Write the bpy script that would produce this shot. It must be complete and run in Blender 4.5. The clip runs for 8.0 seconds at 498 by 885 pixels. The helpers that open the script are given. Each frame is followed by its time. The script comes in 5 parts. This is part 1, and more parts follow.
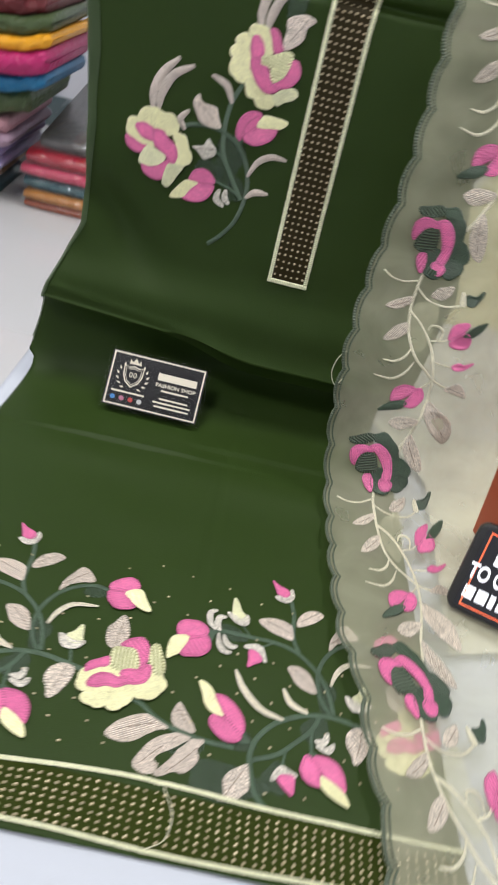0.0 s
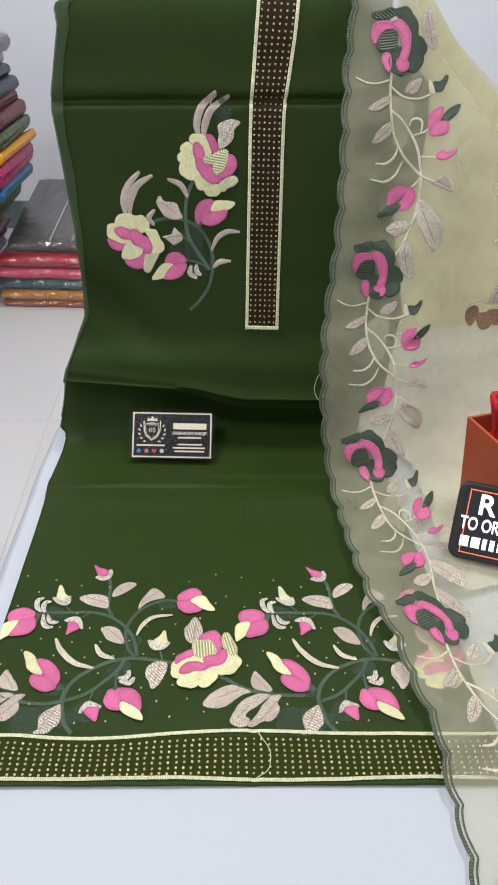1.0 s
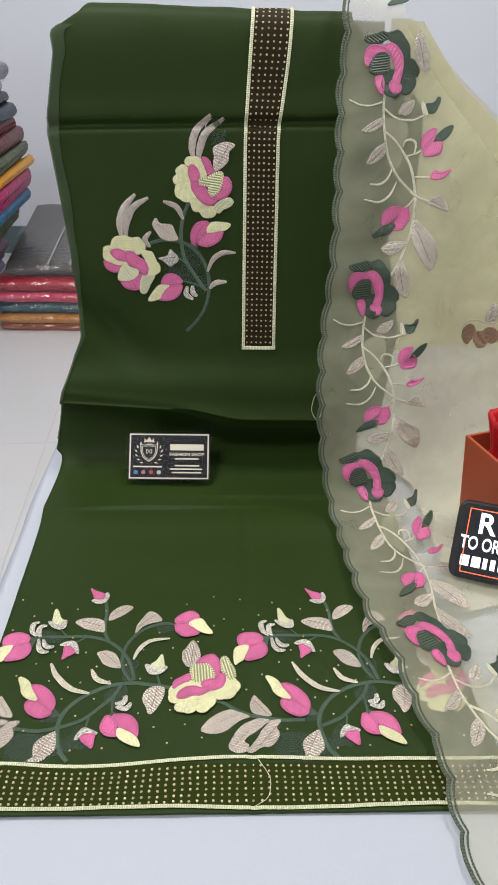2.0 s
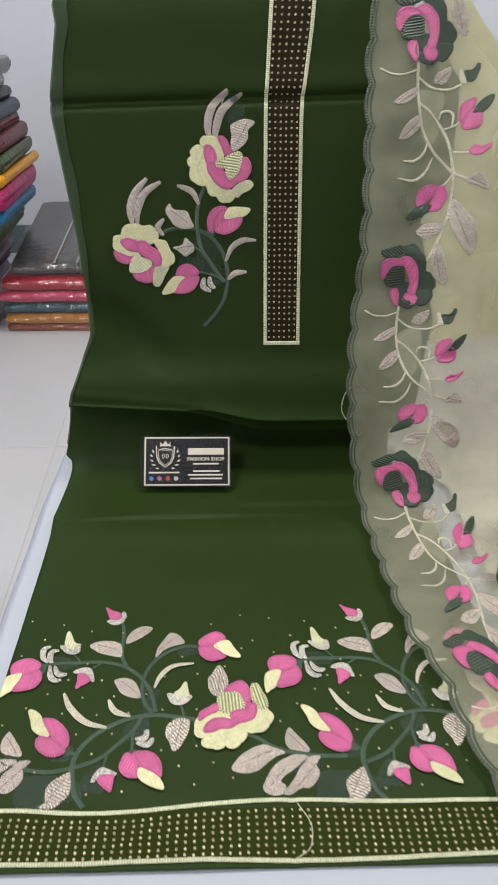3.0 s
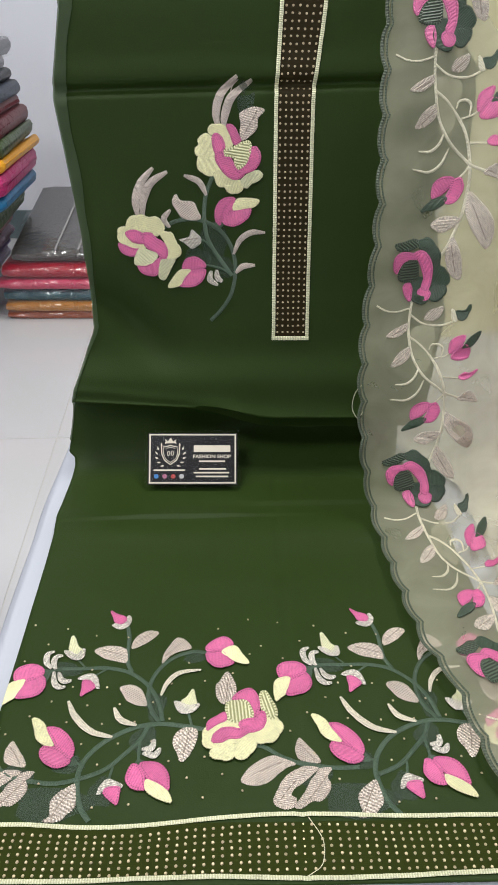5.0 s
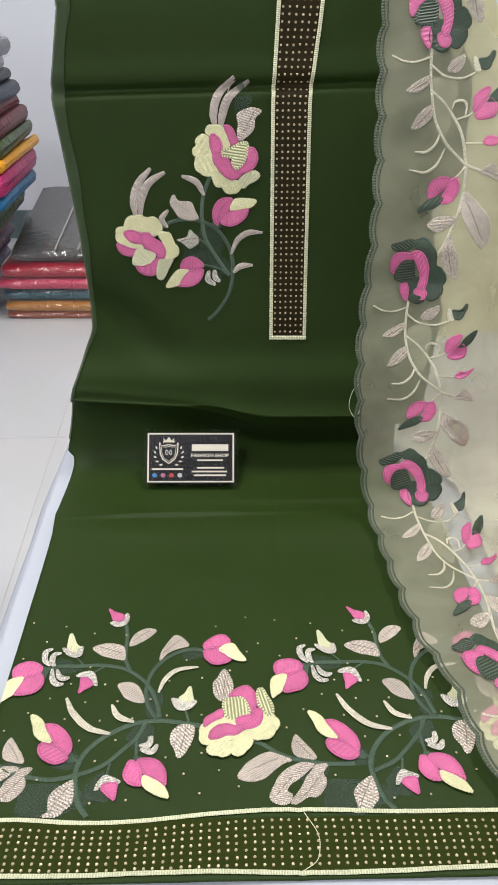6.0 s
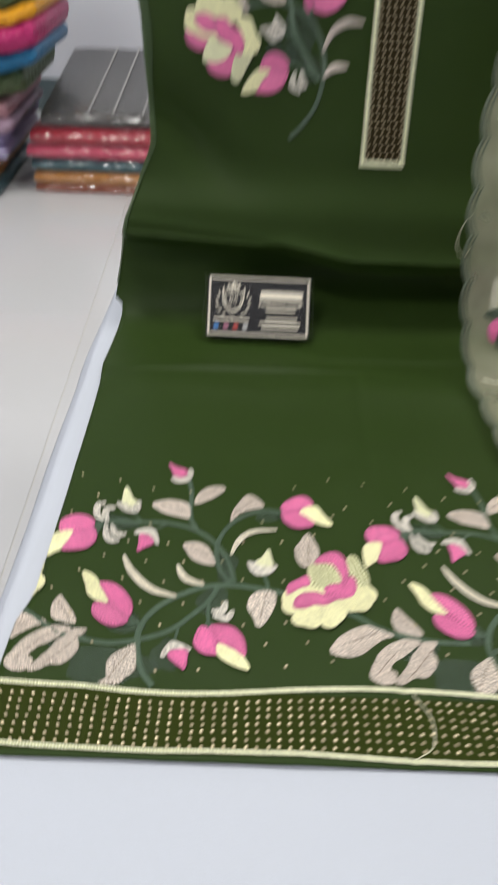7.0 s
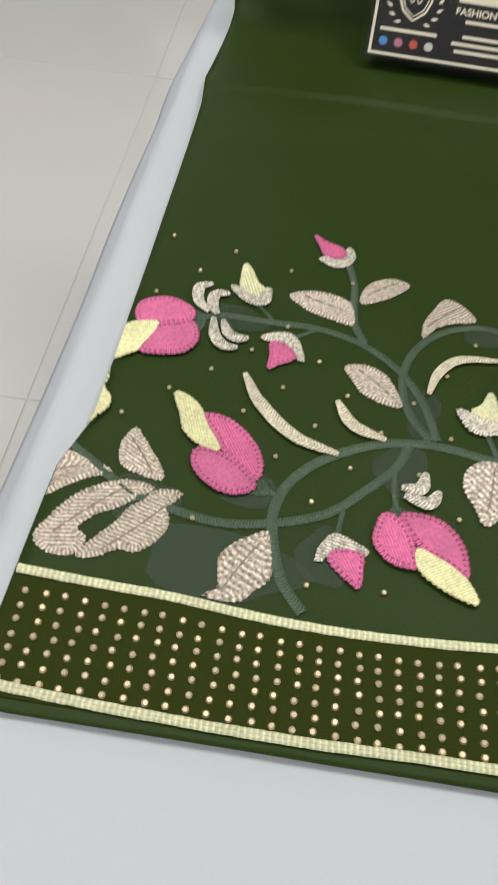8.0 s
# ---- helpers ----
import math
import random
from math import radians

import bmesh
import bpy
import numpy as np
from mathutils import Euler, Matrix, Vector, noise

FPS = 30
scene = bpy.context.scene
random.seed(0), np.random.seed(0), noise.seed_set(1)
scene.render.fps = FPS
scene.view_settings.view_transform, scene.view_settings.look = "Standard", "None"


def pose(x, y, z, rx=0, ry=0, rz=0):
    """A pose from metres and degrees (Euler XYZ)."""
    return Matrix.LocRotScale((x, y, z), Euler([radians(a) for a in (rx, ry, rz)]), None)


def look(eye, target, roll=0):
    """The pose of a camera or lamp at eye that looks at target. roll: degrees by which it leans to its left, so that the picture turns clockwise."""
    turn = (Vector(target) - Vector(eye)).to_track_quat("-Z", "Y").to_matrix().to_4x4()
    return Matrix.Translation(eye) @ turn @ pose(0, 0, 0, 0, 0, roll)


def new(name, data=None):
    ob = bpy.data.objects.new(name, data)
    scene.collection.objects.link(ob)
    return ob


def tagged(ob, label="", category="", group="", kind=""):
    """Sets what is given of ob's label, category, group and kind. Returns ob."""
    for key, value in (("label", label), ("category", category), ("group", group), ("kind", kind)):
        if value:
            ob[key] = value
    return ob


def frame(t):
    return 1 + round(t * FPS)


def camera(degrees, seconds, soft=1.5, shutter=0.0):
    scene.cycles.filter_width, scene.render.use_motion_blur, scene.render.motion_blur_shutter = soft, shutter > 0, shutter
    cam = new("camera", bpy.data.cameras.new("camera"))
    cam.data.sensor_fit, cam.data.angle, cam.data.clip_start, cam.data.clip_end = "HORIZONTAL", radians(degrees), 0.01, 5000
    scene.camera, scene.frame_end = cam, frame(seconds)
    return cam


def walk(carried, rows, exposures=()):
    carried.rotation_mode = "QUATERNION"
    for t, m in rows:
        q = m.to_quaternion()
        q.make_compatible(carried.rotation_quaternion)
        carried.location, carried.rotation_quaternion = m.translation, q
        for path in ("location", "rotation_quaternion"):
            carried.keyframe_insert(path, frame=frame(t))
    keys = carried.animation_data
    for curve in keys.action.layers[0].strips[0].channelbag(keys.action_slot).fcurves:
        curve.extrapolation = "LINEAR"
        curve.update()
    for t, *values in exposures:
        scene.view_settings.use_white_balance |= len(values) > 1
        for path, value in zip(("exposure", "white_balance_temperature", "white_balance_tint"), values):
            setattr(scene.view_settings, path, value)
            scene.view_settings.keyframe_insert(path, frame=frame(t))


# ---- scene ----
from mathutils.geometry import tessellate_polygon

cam = camera(38.3, 8.0, shutter=0.5)
PATH = [
    (0, (0.026, -0.382, 0.412), (0.102, 1.22, -0.783), 14.9),
    (0.5, (0.018, -0.464, 0.454), (0.088, 1.165, -0.703), 3.2),
    (1, (0.011, -0.493, 0.47), (0.082, 1.172, -0.636), 2.1),
    (2.5, (0.013, -0.484, 0.457), (0.083, 1.216, -0.593), 1.2),
    (3, (0.0, -0.44, 0.44), (0.048, 1.257, -0.618), 0.3),
    (3.5, (-0.008, -0.414, 0.434), (0.034, 1.273, -0.639), 0.4),
    (4, (-0.008, -0.41, 0.433), (0.036, 1.269, -0.652), 0.4),
    (4.5, (-0.008, -0.415, 0.438), (0.041, 1.261, -0.652), 0.6),
    (6, (-0.004, -0.423, 0.443), (0.042, 1.251, -0.65), 0.5),
    (6.5, (-0.007, -0.424, 0.438), (0.029, 1.249, -0.658), 0.8),
    (7, (-0.0516, -0.3812, 0.34), (-0.0474, 1.172, -0.9405), 2.2),
    (7.5, (-0.0855, -0.2876, 0.2395), (-0.1900, 1.055, -1.2880), 2.0),
    (7.6, (-0.1015, -0.2782, 0.226), (-0.1545, 1.055, -1.353), 5.0),
    (8, (-0.1162, -0.2639, 0.1897), (-0.1445, 0.99, -1.404), 7.9),
]
walk(cam, [(t, look(eye, target, roll)) for t, eye, target, roll in PATH], exposures=[(0.0, 0.05, 6500, 10), (0.5, 0.1, 6500, 10), (1.0, -0.05, 6500, 10), (2.5, -0.18, 6500, 10), (3.0, -0.22, 6500, 10), (3.5, -0.16, 6500, 10), (4.0, -0.05, 6500, 10), (4.5, -0.06, 6500, 10), (6.0, 0.02, 6500, 10), (6.5, 0.05, 6500, 10), (7.2, -0.16, 6750, 8), (7.5, -0.22, 6900, 7), (8.0, -0.28, 7000, 6)])

# ---------- light ----------
world = bpy.data.worlds.new("room_air")
scene.world = world
world.use_nodes = True
world.node_tree.nodes["Background"].inputs[0].default_value = (0.80, 0.86, 1.0, 1)
world.node_tree.nodes["Background"].inputs[1].default_value = 0.05


def ceiling_lamp(x, y, w, d, watts):
    lamp = bpy.data.lights.new("overhead_light", "AREA")
    lamp.shape, lamp.size, lamp.size_y, lamp.energy = "RECTANGLE", w, d, watts
    lamp.color = (1.0, 0.985, 0.95)
    ob = new("overhead_light", lamp)
    ob.matrix_world = pose(x, y, 2.28)


ceiling_lamp(-0.55, 0.36, 0.6, 0.6, 23)
ceiling_lamp(0.75, 0.36, 0.6, 0.6, 24)
# unseen front lamp, added to brighten the upright cloth and embroidery
ceiling_lamp(-0.95, -1.25, 0.6, 0.6, 27)


# ---------- materials ----------
def mat_base(name, rough=0.6, metal=0.0, spec=0.5):
    m = bpy.data.materials.new(name)
    m.use_nodes = True
    nt = m.node_tree
    b = nt.nodes["Principled BSDF"]
    b.inputs["Roughness"].default_value = rough
    b.inputs["Metallic"].default_value = metal
    b.inputs["Specular IOR Level"].default_value = spec
    return m, nt, b


def node(nt, kind, **values):
    n = nt.nodes.new(kind)
    for key, value in values.items():
        n.inputs[key].default_value = value
    return n


def two_tone(nt, b, c1, c2, scale, fine=0.0, detail=4.0):
    """Colour that wanders between two tones in object space."""
    tc = nt.nodes.new("ShaderNodeTexCoord")
    n = node(nt, "ShaderNodeTexNoise", Scale=scale, Detail=detail)
    nt.links.new(tc.outputs["Object"], n.inputs["Vector"])
    mix = nt.nodes.new("ShaderNodeMixRGB")
    mix.inputs[1].default_value, mix.inputs[2].default_value = (*c1, 1), (*c2, 1)
    nt.links.new(n.outputs["Fac"], mix.inputs[0])
    nt.links.new(mix.outputs[0], b.inputs["Base Color"])
    if fine:
        f = node(nt, "ShaderNodeTexNoise", Scale=fine, Detail=3.0)
        nt.links.new(tc.outputs["Object"], f.inputs["Vector"])
        bump = node(nt, "ShaderNodeBump", Strength=0.25, Distance=0.0006)
        nt.links.new(f.outputs["Fac"], bump.inputs["Height"])
        nt.links.new(bump.outputs[0], b.inputs["Normal"])
    return tc, mix


def woven(nt, tc, b, pitch, strength, dist):
    """Fine over-and-under weave as relief."""
    sep = nt.nodes.new("ShaderNodeSeparateXYZ")
    nt.links.new(tc.outputs["UV"], sep.inputs[0])
    waves = []
    for axis in (0, 1):
        mul = nt.nodes.new("ShaderNodeMath")
        mul.operation = "MULTIPLY"
        mul.inputs[1].default_value = 2 * math.pi / pitch
        nt.links.new(sep.outputs[axis], mul.inputs[0])
        s = nt.nodes.new("ShaderNodeMath")
        s.operation = "SINE"
        nt.links.new(mul.outputs[0], s.inputs[0])
        waves.append(s)
    add = nt.nodes.new("ShaderNodeMath")
    add.operation = "ADD"
    nt.links.new(waves[0].outputs[0], add.inputs[0])
    nt.links.new(waves[1].outputs[0], add.inputs[1])
    bump = node(nt, "ShaderNodeBump", Strength=strength, Distance=dist)
    nt.links.new(add.outputs[0], bump.inputs["Height"])
    nt.links.new(bump.outputs[0], b.inputs["Normal"])


def plain(name, c1, c2, scale=8.0, fine=0.0, rough=0.6, spec=0.5, metal=0.0):
    m, nt, b = mat_base(name, rough, metal, spec)
    two_tone(nt, b, c1, c2, scale, fine)
    return m


def cloth(name, c1, c2, rough=0.6, sheen=0.3, pitch=0.0011, tint=(1, 1, 1), spec=0.16):
    m, nt, b = mat_base(name, rough, 0.0, spec)
    tc, mix = two_tone(nt, b, c1, c2, 5.0, 0.0 if pitch else 900.0)
    b.inputs["Sheen Weight"].default_value = sheen
    b.inputs["Sheen Tint"].default_value = (*tint, 1)
    b.inputs["Sheen Roughness"].default_value = 0.4
    if pitch:
        woven(nt, tc, b, pitch, 0.15, 0.0002)
    return m


def thread(name, c1, c2, pitch=0.0011, rough=0.42, depth=0.6, dash=0.0, vein=0.0, edge=0.0, glint_fleck=0.12):
    """Satin-stitch embroidery: lines of thread across the shape (UV x runs across the threads)."""
    m, nt, b = mat_base(name, rough, 0.0, 0.5)
    tc = nt.nodes.new("ShaderNodeTexCoord")
    warp = node(nt, "ShaderNodeTexNoise", Scale=420.0, Detail=2.0)
    nt.links.new(tc.outputs["Object"], warp.inputs["Vector"])
    sep = nt.nodes.new("ShaderNodeSeparateXYZ")
    nt.links.new(tc.outputs["UV"], sep.inputs[0])
    mul = nt.nodes.new("ShaderNodeMath")
    mul.operation = "MULTIPLY_ADD"
    mul.inputs[1].default_value = 2 * math.pi / pitch
    nt.links.new(sep.outputs[0], mul.inputs[0])
    wob = nt.nodes.new("ShaderNodeMath")
    wob.operation = "MULTIPLY"
    wob.inputs[1].default_value = 4.5 * min(1.0, 0.0011 / pitch) ** 2
    nt.links.new(warp.outputs["Fac"], wob.inputs[0])
    nt.links.new(wob.outputs[0], mul.inputs[2])
    sine = nt.nodes.new("ShaderNodeMath")
    sine.operation = "SINE"
    nt.links.new(mul.outputs[0], sine.inputs[0])
    rng = node(nt, "ShaderNodeMapRange")
    rng.inputs[1].default_value, rng.inputs[2].default_value = -1.0, 1.0
    nt.links.new(sine.outputs[0], rng.inputs[0])
    mix = nt.nodes.new("ShaderNodeMixRGB")
    mix.inputs[1].default_value, mix.inputs[2].default_value = (*c2, 1), (*c1, 1)
    nt.links.new(rng.outputs[0], mix.inputs[0])
    info = nt.nodes.new("ShaderNodeObjectInfo")
    hsv = nt.nodes.new("ShaderNodeHueSaturation")
    val = node(nt, "ShaderNodeMapRange")
    val.inputs[3].default_value, val.inputs[4].default_value = 0.9, 1.1
    nt.links.new(info.outputs["Random"], val.inputs[0])
    nt.links.new(val.outputs[0], hsv.inputs["Value"])
    colour = mix.outputs[0]
    marks = []
    if dash:
        # a row of darker stitches that follows the edge
        ring = nt.nodes.new("ShaderNodeMath")
        ring.operation = "COMPARE"
        ring.inputs[1].default_value, ring.inputs[2].default_value = 0.67, 0.075
        nt.links.new(sep.outputs[1], ring.inputs[0])
        step = nt.nodes.new("ShaderNodeMath")
        step.operation = "MULTIPLY"
        step.inputs[1].default_value = 2 * math.pi / (2.1 * pitch)
        nt.links.new(sep.outputs[0], step.inputs[0])
        wave = nt.nodes.new("ShaderNodeMath")
        wave.operation = "SINE"
        nt.links.new(step.outputs[0], wave.inputs[0])
        on = nt.nodes.new("ShaderNodeMath")
        on.operation = "GREATER_THAN"
        on.inputs[1].default_value = 0.1
        nt.links.new(wave.outputs[0], on.inputs[0])
        both = nt.nodes.new("ShaderNodeMath")
        both.operation = "MULTIPLY"
        nt.links.new(ring.outputs[0], both.inputs[0])
        nt.links.new(on.outputs[0], both.inputs[1])
        marks.append((both.outputs[0], dash))
        # slits between the stitches of the border
        comb = nt.nodes.new("ShaderNodeMath")
        comb.operation = "GREATER_THAN"
        comb.inputs[1].default_value = 0.72
        nt.links.new(wave.outputs[0], comb.inputs[0])
        outer = nt.nodes.new("ShaderNodeMath")
        outer.operation = "GREATER_THAN"
        outer.inputs[1].default_value = 0.80
        nt.links.new(sep.outputs[1], outer.inputs[0])
        slit = nt.nodes.new("ShaderNodeMath")
        slit.operation = "MULTIPLY"
        nt.links.new(comb.outputs[0], slit.inputs[0])
        nt.links.new(outer.outputs[0], slit.inputs[1])
        marks.append((slit.outputs[0], dash * 0.75))
    if vein:
        mid = nt.nodes.new("ShaderNodeMath")
        mid.operation = "LESS_THAN"
        mid.inputs[1].default_value = 0.12
        nt.links.new(sep.outputs[1], mid.inputs[0])
        marks.append((mid.outputs[0], vein))
    if edge:
        rim = nt.nodes.new("ShaderNodeMath")
        rim.operation = "GREATER_THAN"
        rim.inputs[1].default_value = 0.93
        nt.links.new(sep.outputs[1], rim.inputs[0])
        marks.append((rim.outputs[0], edge))
    for mark, amount in marks:
        dim = nt.nodes.new("ShaderNodeMath")
        dim.operation = "MULTIPLY"
        dim.inputs[1].default_value = amount
        nt.links.new(mark, dim.inputs[0])
        dark = nt.nodes.new("ShaderNodeMixRGB")
        dark.inputs[2].default_value = (*(v * 0.45 for v in c2), 1)
        nt.links.new(dim.outputs[0], dark.inputs[0])
        nt.links.new(colour, dark.inputs[1])
        colour = dark.outputs[0]
    big = node(nt, "ShaderNodeTexNoise", Scale=120.0, Detail=2.0)
    nt.links.new(tc.outputs["Object"], big.inputs["Vector"])
    tone = node(nt, "ShaderNodeMapRange")
    tone.inputs[1].default_value, tone.inputs[2].default_value, tone.inputs[3].default_value, tone.inputs[4].default_value = 0.3, 0.7, 0.9, 1.08
    nt.links.new(big.outputs["Fac"], tone.inputs[0])
    shade = nt.nodes.new("ShaderNodeHueSaturation")
    nt.links.new(tone.outputs[0], shade.inputs["Value"])
    nt.links.new(colour, shade.inputs["Color"])
    # fine speckle: small thread highlights put into the colour
    speck = node(nt, "ShaderNodeTexNoise", Scale=900.0, Detail=1.0)
    nt.links.new(tc.outputs["Object"], speck.inputs["Vector"])
    span = node(nt, "ShaderNodeMapRange")
    span.inputs[1].default_value, span.inputs[2].default_value, span.inputs[3].default_value, span.inputs[4].default_value = 0.35, 0.65, 1 - glint_fleck, 1 + glint_fleck
    nt.links.new(speck.outputs["Fac"], span.inputs[0])
    grain = nt.nodes.new("ShaderNodeHueSaturation")
    nt.links.new(span.outputs[0], grain.inputs["Value"])
    nt.links.new(shade.outputs[0], grain.inputs["Color"])
    nt.links.new(grain.outputs[0], hsv.inputs["Color"])
    nt.links.new(hsv.outputs[0], b.inputs["Base Color"])
    bump = node(nt, "ShaderNodeBump", Strength=depth, Distance=0.0006)
    nt.links.new(rng.outputs[0], bump.inputs["Height"])
    nt.links.new(bump.outputs[0], b.inputs["Normal"])
    return m


def organza(name, c1, c2, solid):
    """Sheer crisp silk: part of the light goes straight through."""
    m, nt, b = mat_base(name, 0.5, 0.0, 0.4)
    tc, mix = two_tone(nt, b, c1, c2, 6.0)
    b.inputs["Sheen Weight"].default_value = 0.2
    clear = nt.nodes.new("ShaderNodeBsdfTransparent")
    trans = nt.nodes.new("ShaderNodeBsdfTranslucent")
    nt.links.new(mix.outputs[0], trans.inputs[0])
    body = nt.nodes.new("ShaderNodeMixShader")
    body.inputs[0].default_value = 0.35
    nt.links.new(b.outputs[0], body.inputs[1])
    nt.links.new(trans.outputs[0], body.inputs[2])
    n = node(nt, "ShaderNodeTexNoise", Scale=22.0, Detail=4.0, Distortion=0.8)
    nt.links.new(tc.outputs["Object"], n.inputs["Vector"])
    rng = node(nt, "ShaderNodeMapRange")
    rng.inputs[3].default_value, rng.inputs[4].default_value = solid - 0.16, solid + 0.16
    nt.links.new(n.outputs["Fac"], rng.inputs[0])
    out = nt.nodes.new("ShaderNodeMixShader")
    nt.links.new(rng.outputs[0], out.inputs[0])
    nt.links.new(clear.outputs[0], out.inputs[1])
    nt.links.new(body.outputs[0], out.inputs[2])
    nt.links.new(out.outputs[0], nt.nodes["Material Output"].inputs["Surface"])
    return m


def plastic_film(name, gloss=0.10, rough=0.10, crinkle=0.006):
    """Clear film: see-through, with a bright gloss that grows at grazing angles."""
    m = bpy.data.materials.new(name)
    m.use_nodes = True
    nt = m.node_tree
    nt.nodes.remove(nt.nodes["Principled BSDF"])
    tc = nt.nodes.new("ShaderNodeTexCoord")
    n = node(nt, "ShaderNodeTexNoise", Scale=26.0, Detail=3.0)
    nt.links.new(tc.outputs["Object"], n.inputs["Vector"])
    bump = node(nt, "ShaderNodeBump", Strength=0.8, Distance=crinkle)
    nt.links.new(n.outputs["Fac"], bump.inputs["Height"])
    shine = node(nt, "ShaderNodeBsdfGlossy", Roughness=rough)
    nt.links.new(bump.outputs[0], shine.inputs["Normal"])
    weight = node(nt, "ShaderNodeLayerWeight", Blend=0.25)
    rng = node(nt, "ShaderNodeMapRange")
    rng.inputs[3].default_value, rng.inputs[4].default_value = gloss * 0.5, gloss * 2.5
    nt.links.new(weight.outputs["Facing"], rng.inputs[0])
    clear = nt.nodes.new("ShaderNodeBsdfTransparent")
    out = nt.nodes.new("ShaderNodeMixShader")
    nt.links.new(rng.outputs[0], out.inputs[0])
    nt.links.new(clear.outputs[0], out.inputs[1])
    nt.links.new(shine.outputs[0], out.inputs[2])
    nt.links.new(out.outputs[0], nt.nodes["Material Output"].inputs["Surface"])
    return m


GREEN = cloth("deep_green_silk", (0.0200, 0.0400, 0.0064), (0.0245, 0.0465, 0.0082), 0.50, 0.0, 0.0, spec=0.14)
GREEN_SHEER = organza("green_selvedge", (0.062, 0.105, 0.040), (0.072, 0.115, 0.045), 0.85)
BROWN = cloth("olive_brown_band", (0.020, 0.0135, 0.0022), (0.027, 0.019, 0.004), 0.6, 0.02)
HEM = cloth("olive_hem_band", (0.024, 0.034, 0.0040), (0.031, 0.042, 0.0055), 0.7, 0.0, spec=0.08)
PINK = thread("pink_thread", (0.82, 0.19, 0.41), (0.62, 0.115, 0.29), 0.0009, depth=0.5, dash=0.9, edge=0.45)
CREAM = thread("cream_thread", (0.88, 0.86, 0.52), (0.74, 0.71, 0.39), 0.0009, depth=0.35, dash=0.08, edge=0.6)
CREAM_DULL = thread("cream_satin_stitch", (0.84, 0.84, 0.56), (0.56, 0.56, 0.33), 0.0012, depth=0.45, edge=0.3)
CREAM_LINES = thread("cream_open_stitch", (0.86, 0.85, 0.54), (0.30, 0.31, 0.13), 0.0024, depth=0.8, edge=0.1)
PALE = thread("pale_thread", (0.84, 0.78, 0.64), (0.56, 0.50, 0.38), 0.0012, glint_fleck=0.2)
# gloss streaks and glints are coloured in by wide tones and speckle
TAUPE = thread("taupe_thread", (0.82, 0.72, 0.64), (0.40, 0.32, 0.26), 0.0013, 0.30, 0.7, glint_fleck=0.3)
TAUPE_ROWS = thread("taupe_row_stitch", (0.80, 0.70, 0.62), (0.36, 0.30, 0.24), 0.0022, 0.32, 0.7, glint_fleck=0.45)
SILVER_THREAD = thread("silver_thread", (0.86, 0.82, 0.74), (0.40, 0.36, 0.30), 0.0011, 0.32, 0.6, glint_fleck=0.4)
FEATHER = thread("feather_thread", (0.66, 0.57, 0.51), (0.44, 0.37, 0.32), 0.0011, 0.36)
VEIN = plain("brown_vein_thread", (0.22, 0.17, 0.13), (0.30, 0.24, 0.19), 300.0, 0.0, 0.5)
STEM = thread("sage_thread", (0.085, 0.135, 0.088), (0.055, 0.092, 0.058), 0.0010)
IVORY = thread("ivory_thread", (0.80, 0.76, 0.58), (0.56, 0.53, 0.39), 0.0010)
SAND = thread("sand_thread", (0.64, 0.57, 0.48), (0.44, 0.38, 0.31), 0.0012, glint_fleck=0.35)
DARKLEAF = thread("dark_green_thread", (0.050, 0.085, 0.052), (0.032, 0.056, 0.034), 0.0009, depth=0.4, dash=0.5, edge=0.7)
DARK_LINES = thread("dark_open_stitch", (0.085, 0.125, 0.080), (0.012, 0.020, 0.010), 0.0022, depth=0.8, edge=0.5)
TRIM = thread("cream_trim", (0.88, 0.88, 0.64), (0.62, 0.63, 0.38), 0.0016, 0.5, 0.6, vein=0.25)
PIPING = thread("sage_piping", (0.12, 0.15, 0.10), (0.055, 0.075, 0.048), 0.0022, 0.55, 0.6)
SEQUIN = plain("champagne_sequin", (0.72, 0.62, 0.44), (0.44, 0.34, 0.20), 400.0, 0.0, 0.42, 0.5, 0.5)
ORGANZA = organza("cream_organza", (0.82, 0.80, 0.60), (0.74, 0.73, 0.52), 0.37)
YELLOW_NET = organza("yellow_cream_organza", (0.95, 0.91, 0.56), (0.92, 0.88, 0.58), 0.84)
UNDER_NET = organza("cream_under_layer", (0.90, 0.88, 0.76), (0.86, 0.84, 0.72), 0.94)
SHEET = cloth("white_sheet", (0.55, 0.58, 0.65), (0.52, 0.55, 0.62), 0.85, 0.0, 0.0)
LAMINATE = plain("white_laminate", (0.56, 0.55, 0.54), (0.52, 0.51, 0.50), 3.0, 0.0, 0.35)
TILE = plain("glazed_tile", (0.62, 0.62, 0.63), (0.55, 0.55, 0.56), 1.7, 0.0, 0.16)
GROUT = plain("grout", (0.56, 0.55, 0.53), (0.50, 0.49, 0.47), 30.0, 200.0, 0.9)
WALL = plain("white_wall_paint", (0.78, 0.80, 0.86), (0.75, 0.77, 0.835), 2.0, 180.0, 0.8)
CEIL = plain("ceiling_paint", (0.80, 0.80, 0.80), (0.76, 0.76, 0.76), 2.0, 120.0, 0.9)
BOARD = plain("grey_board", (0.30, 0.30, 0.30), (0.25, 0.25, 0.25), 6.0, 0.0, 0.8)


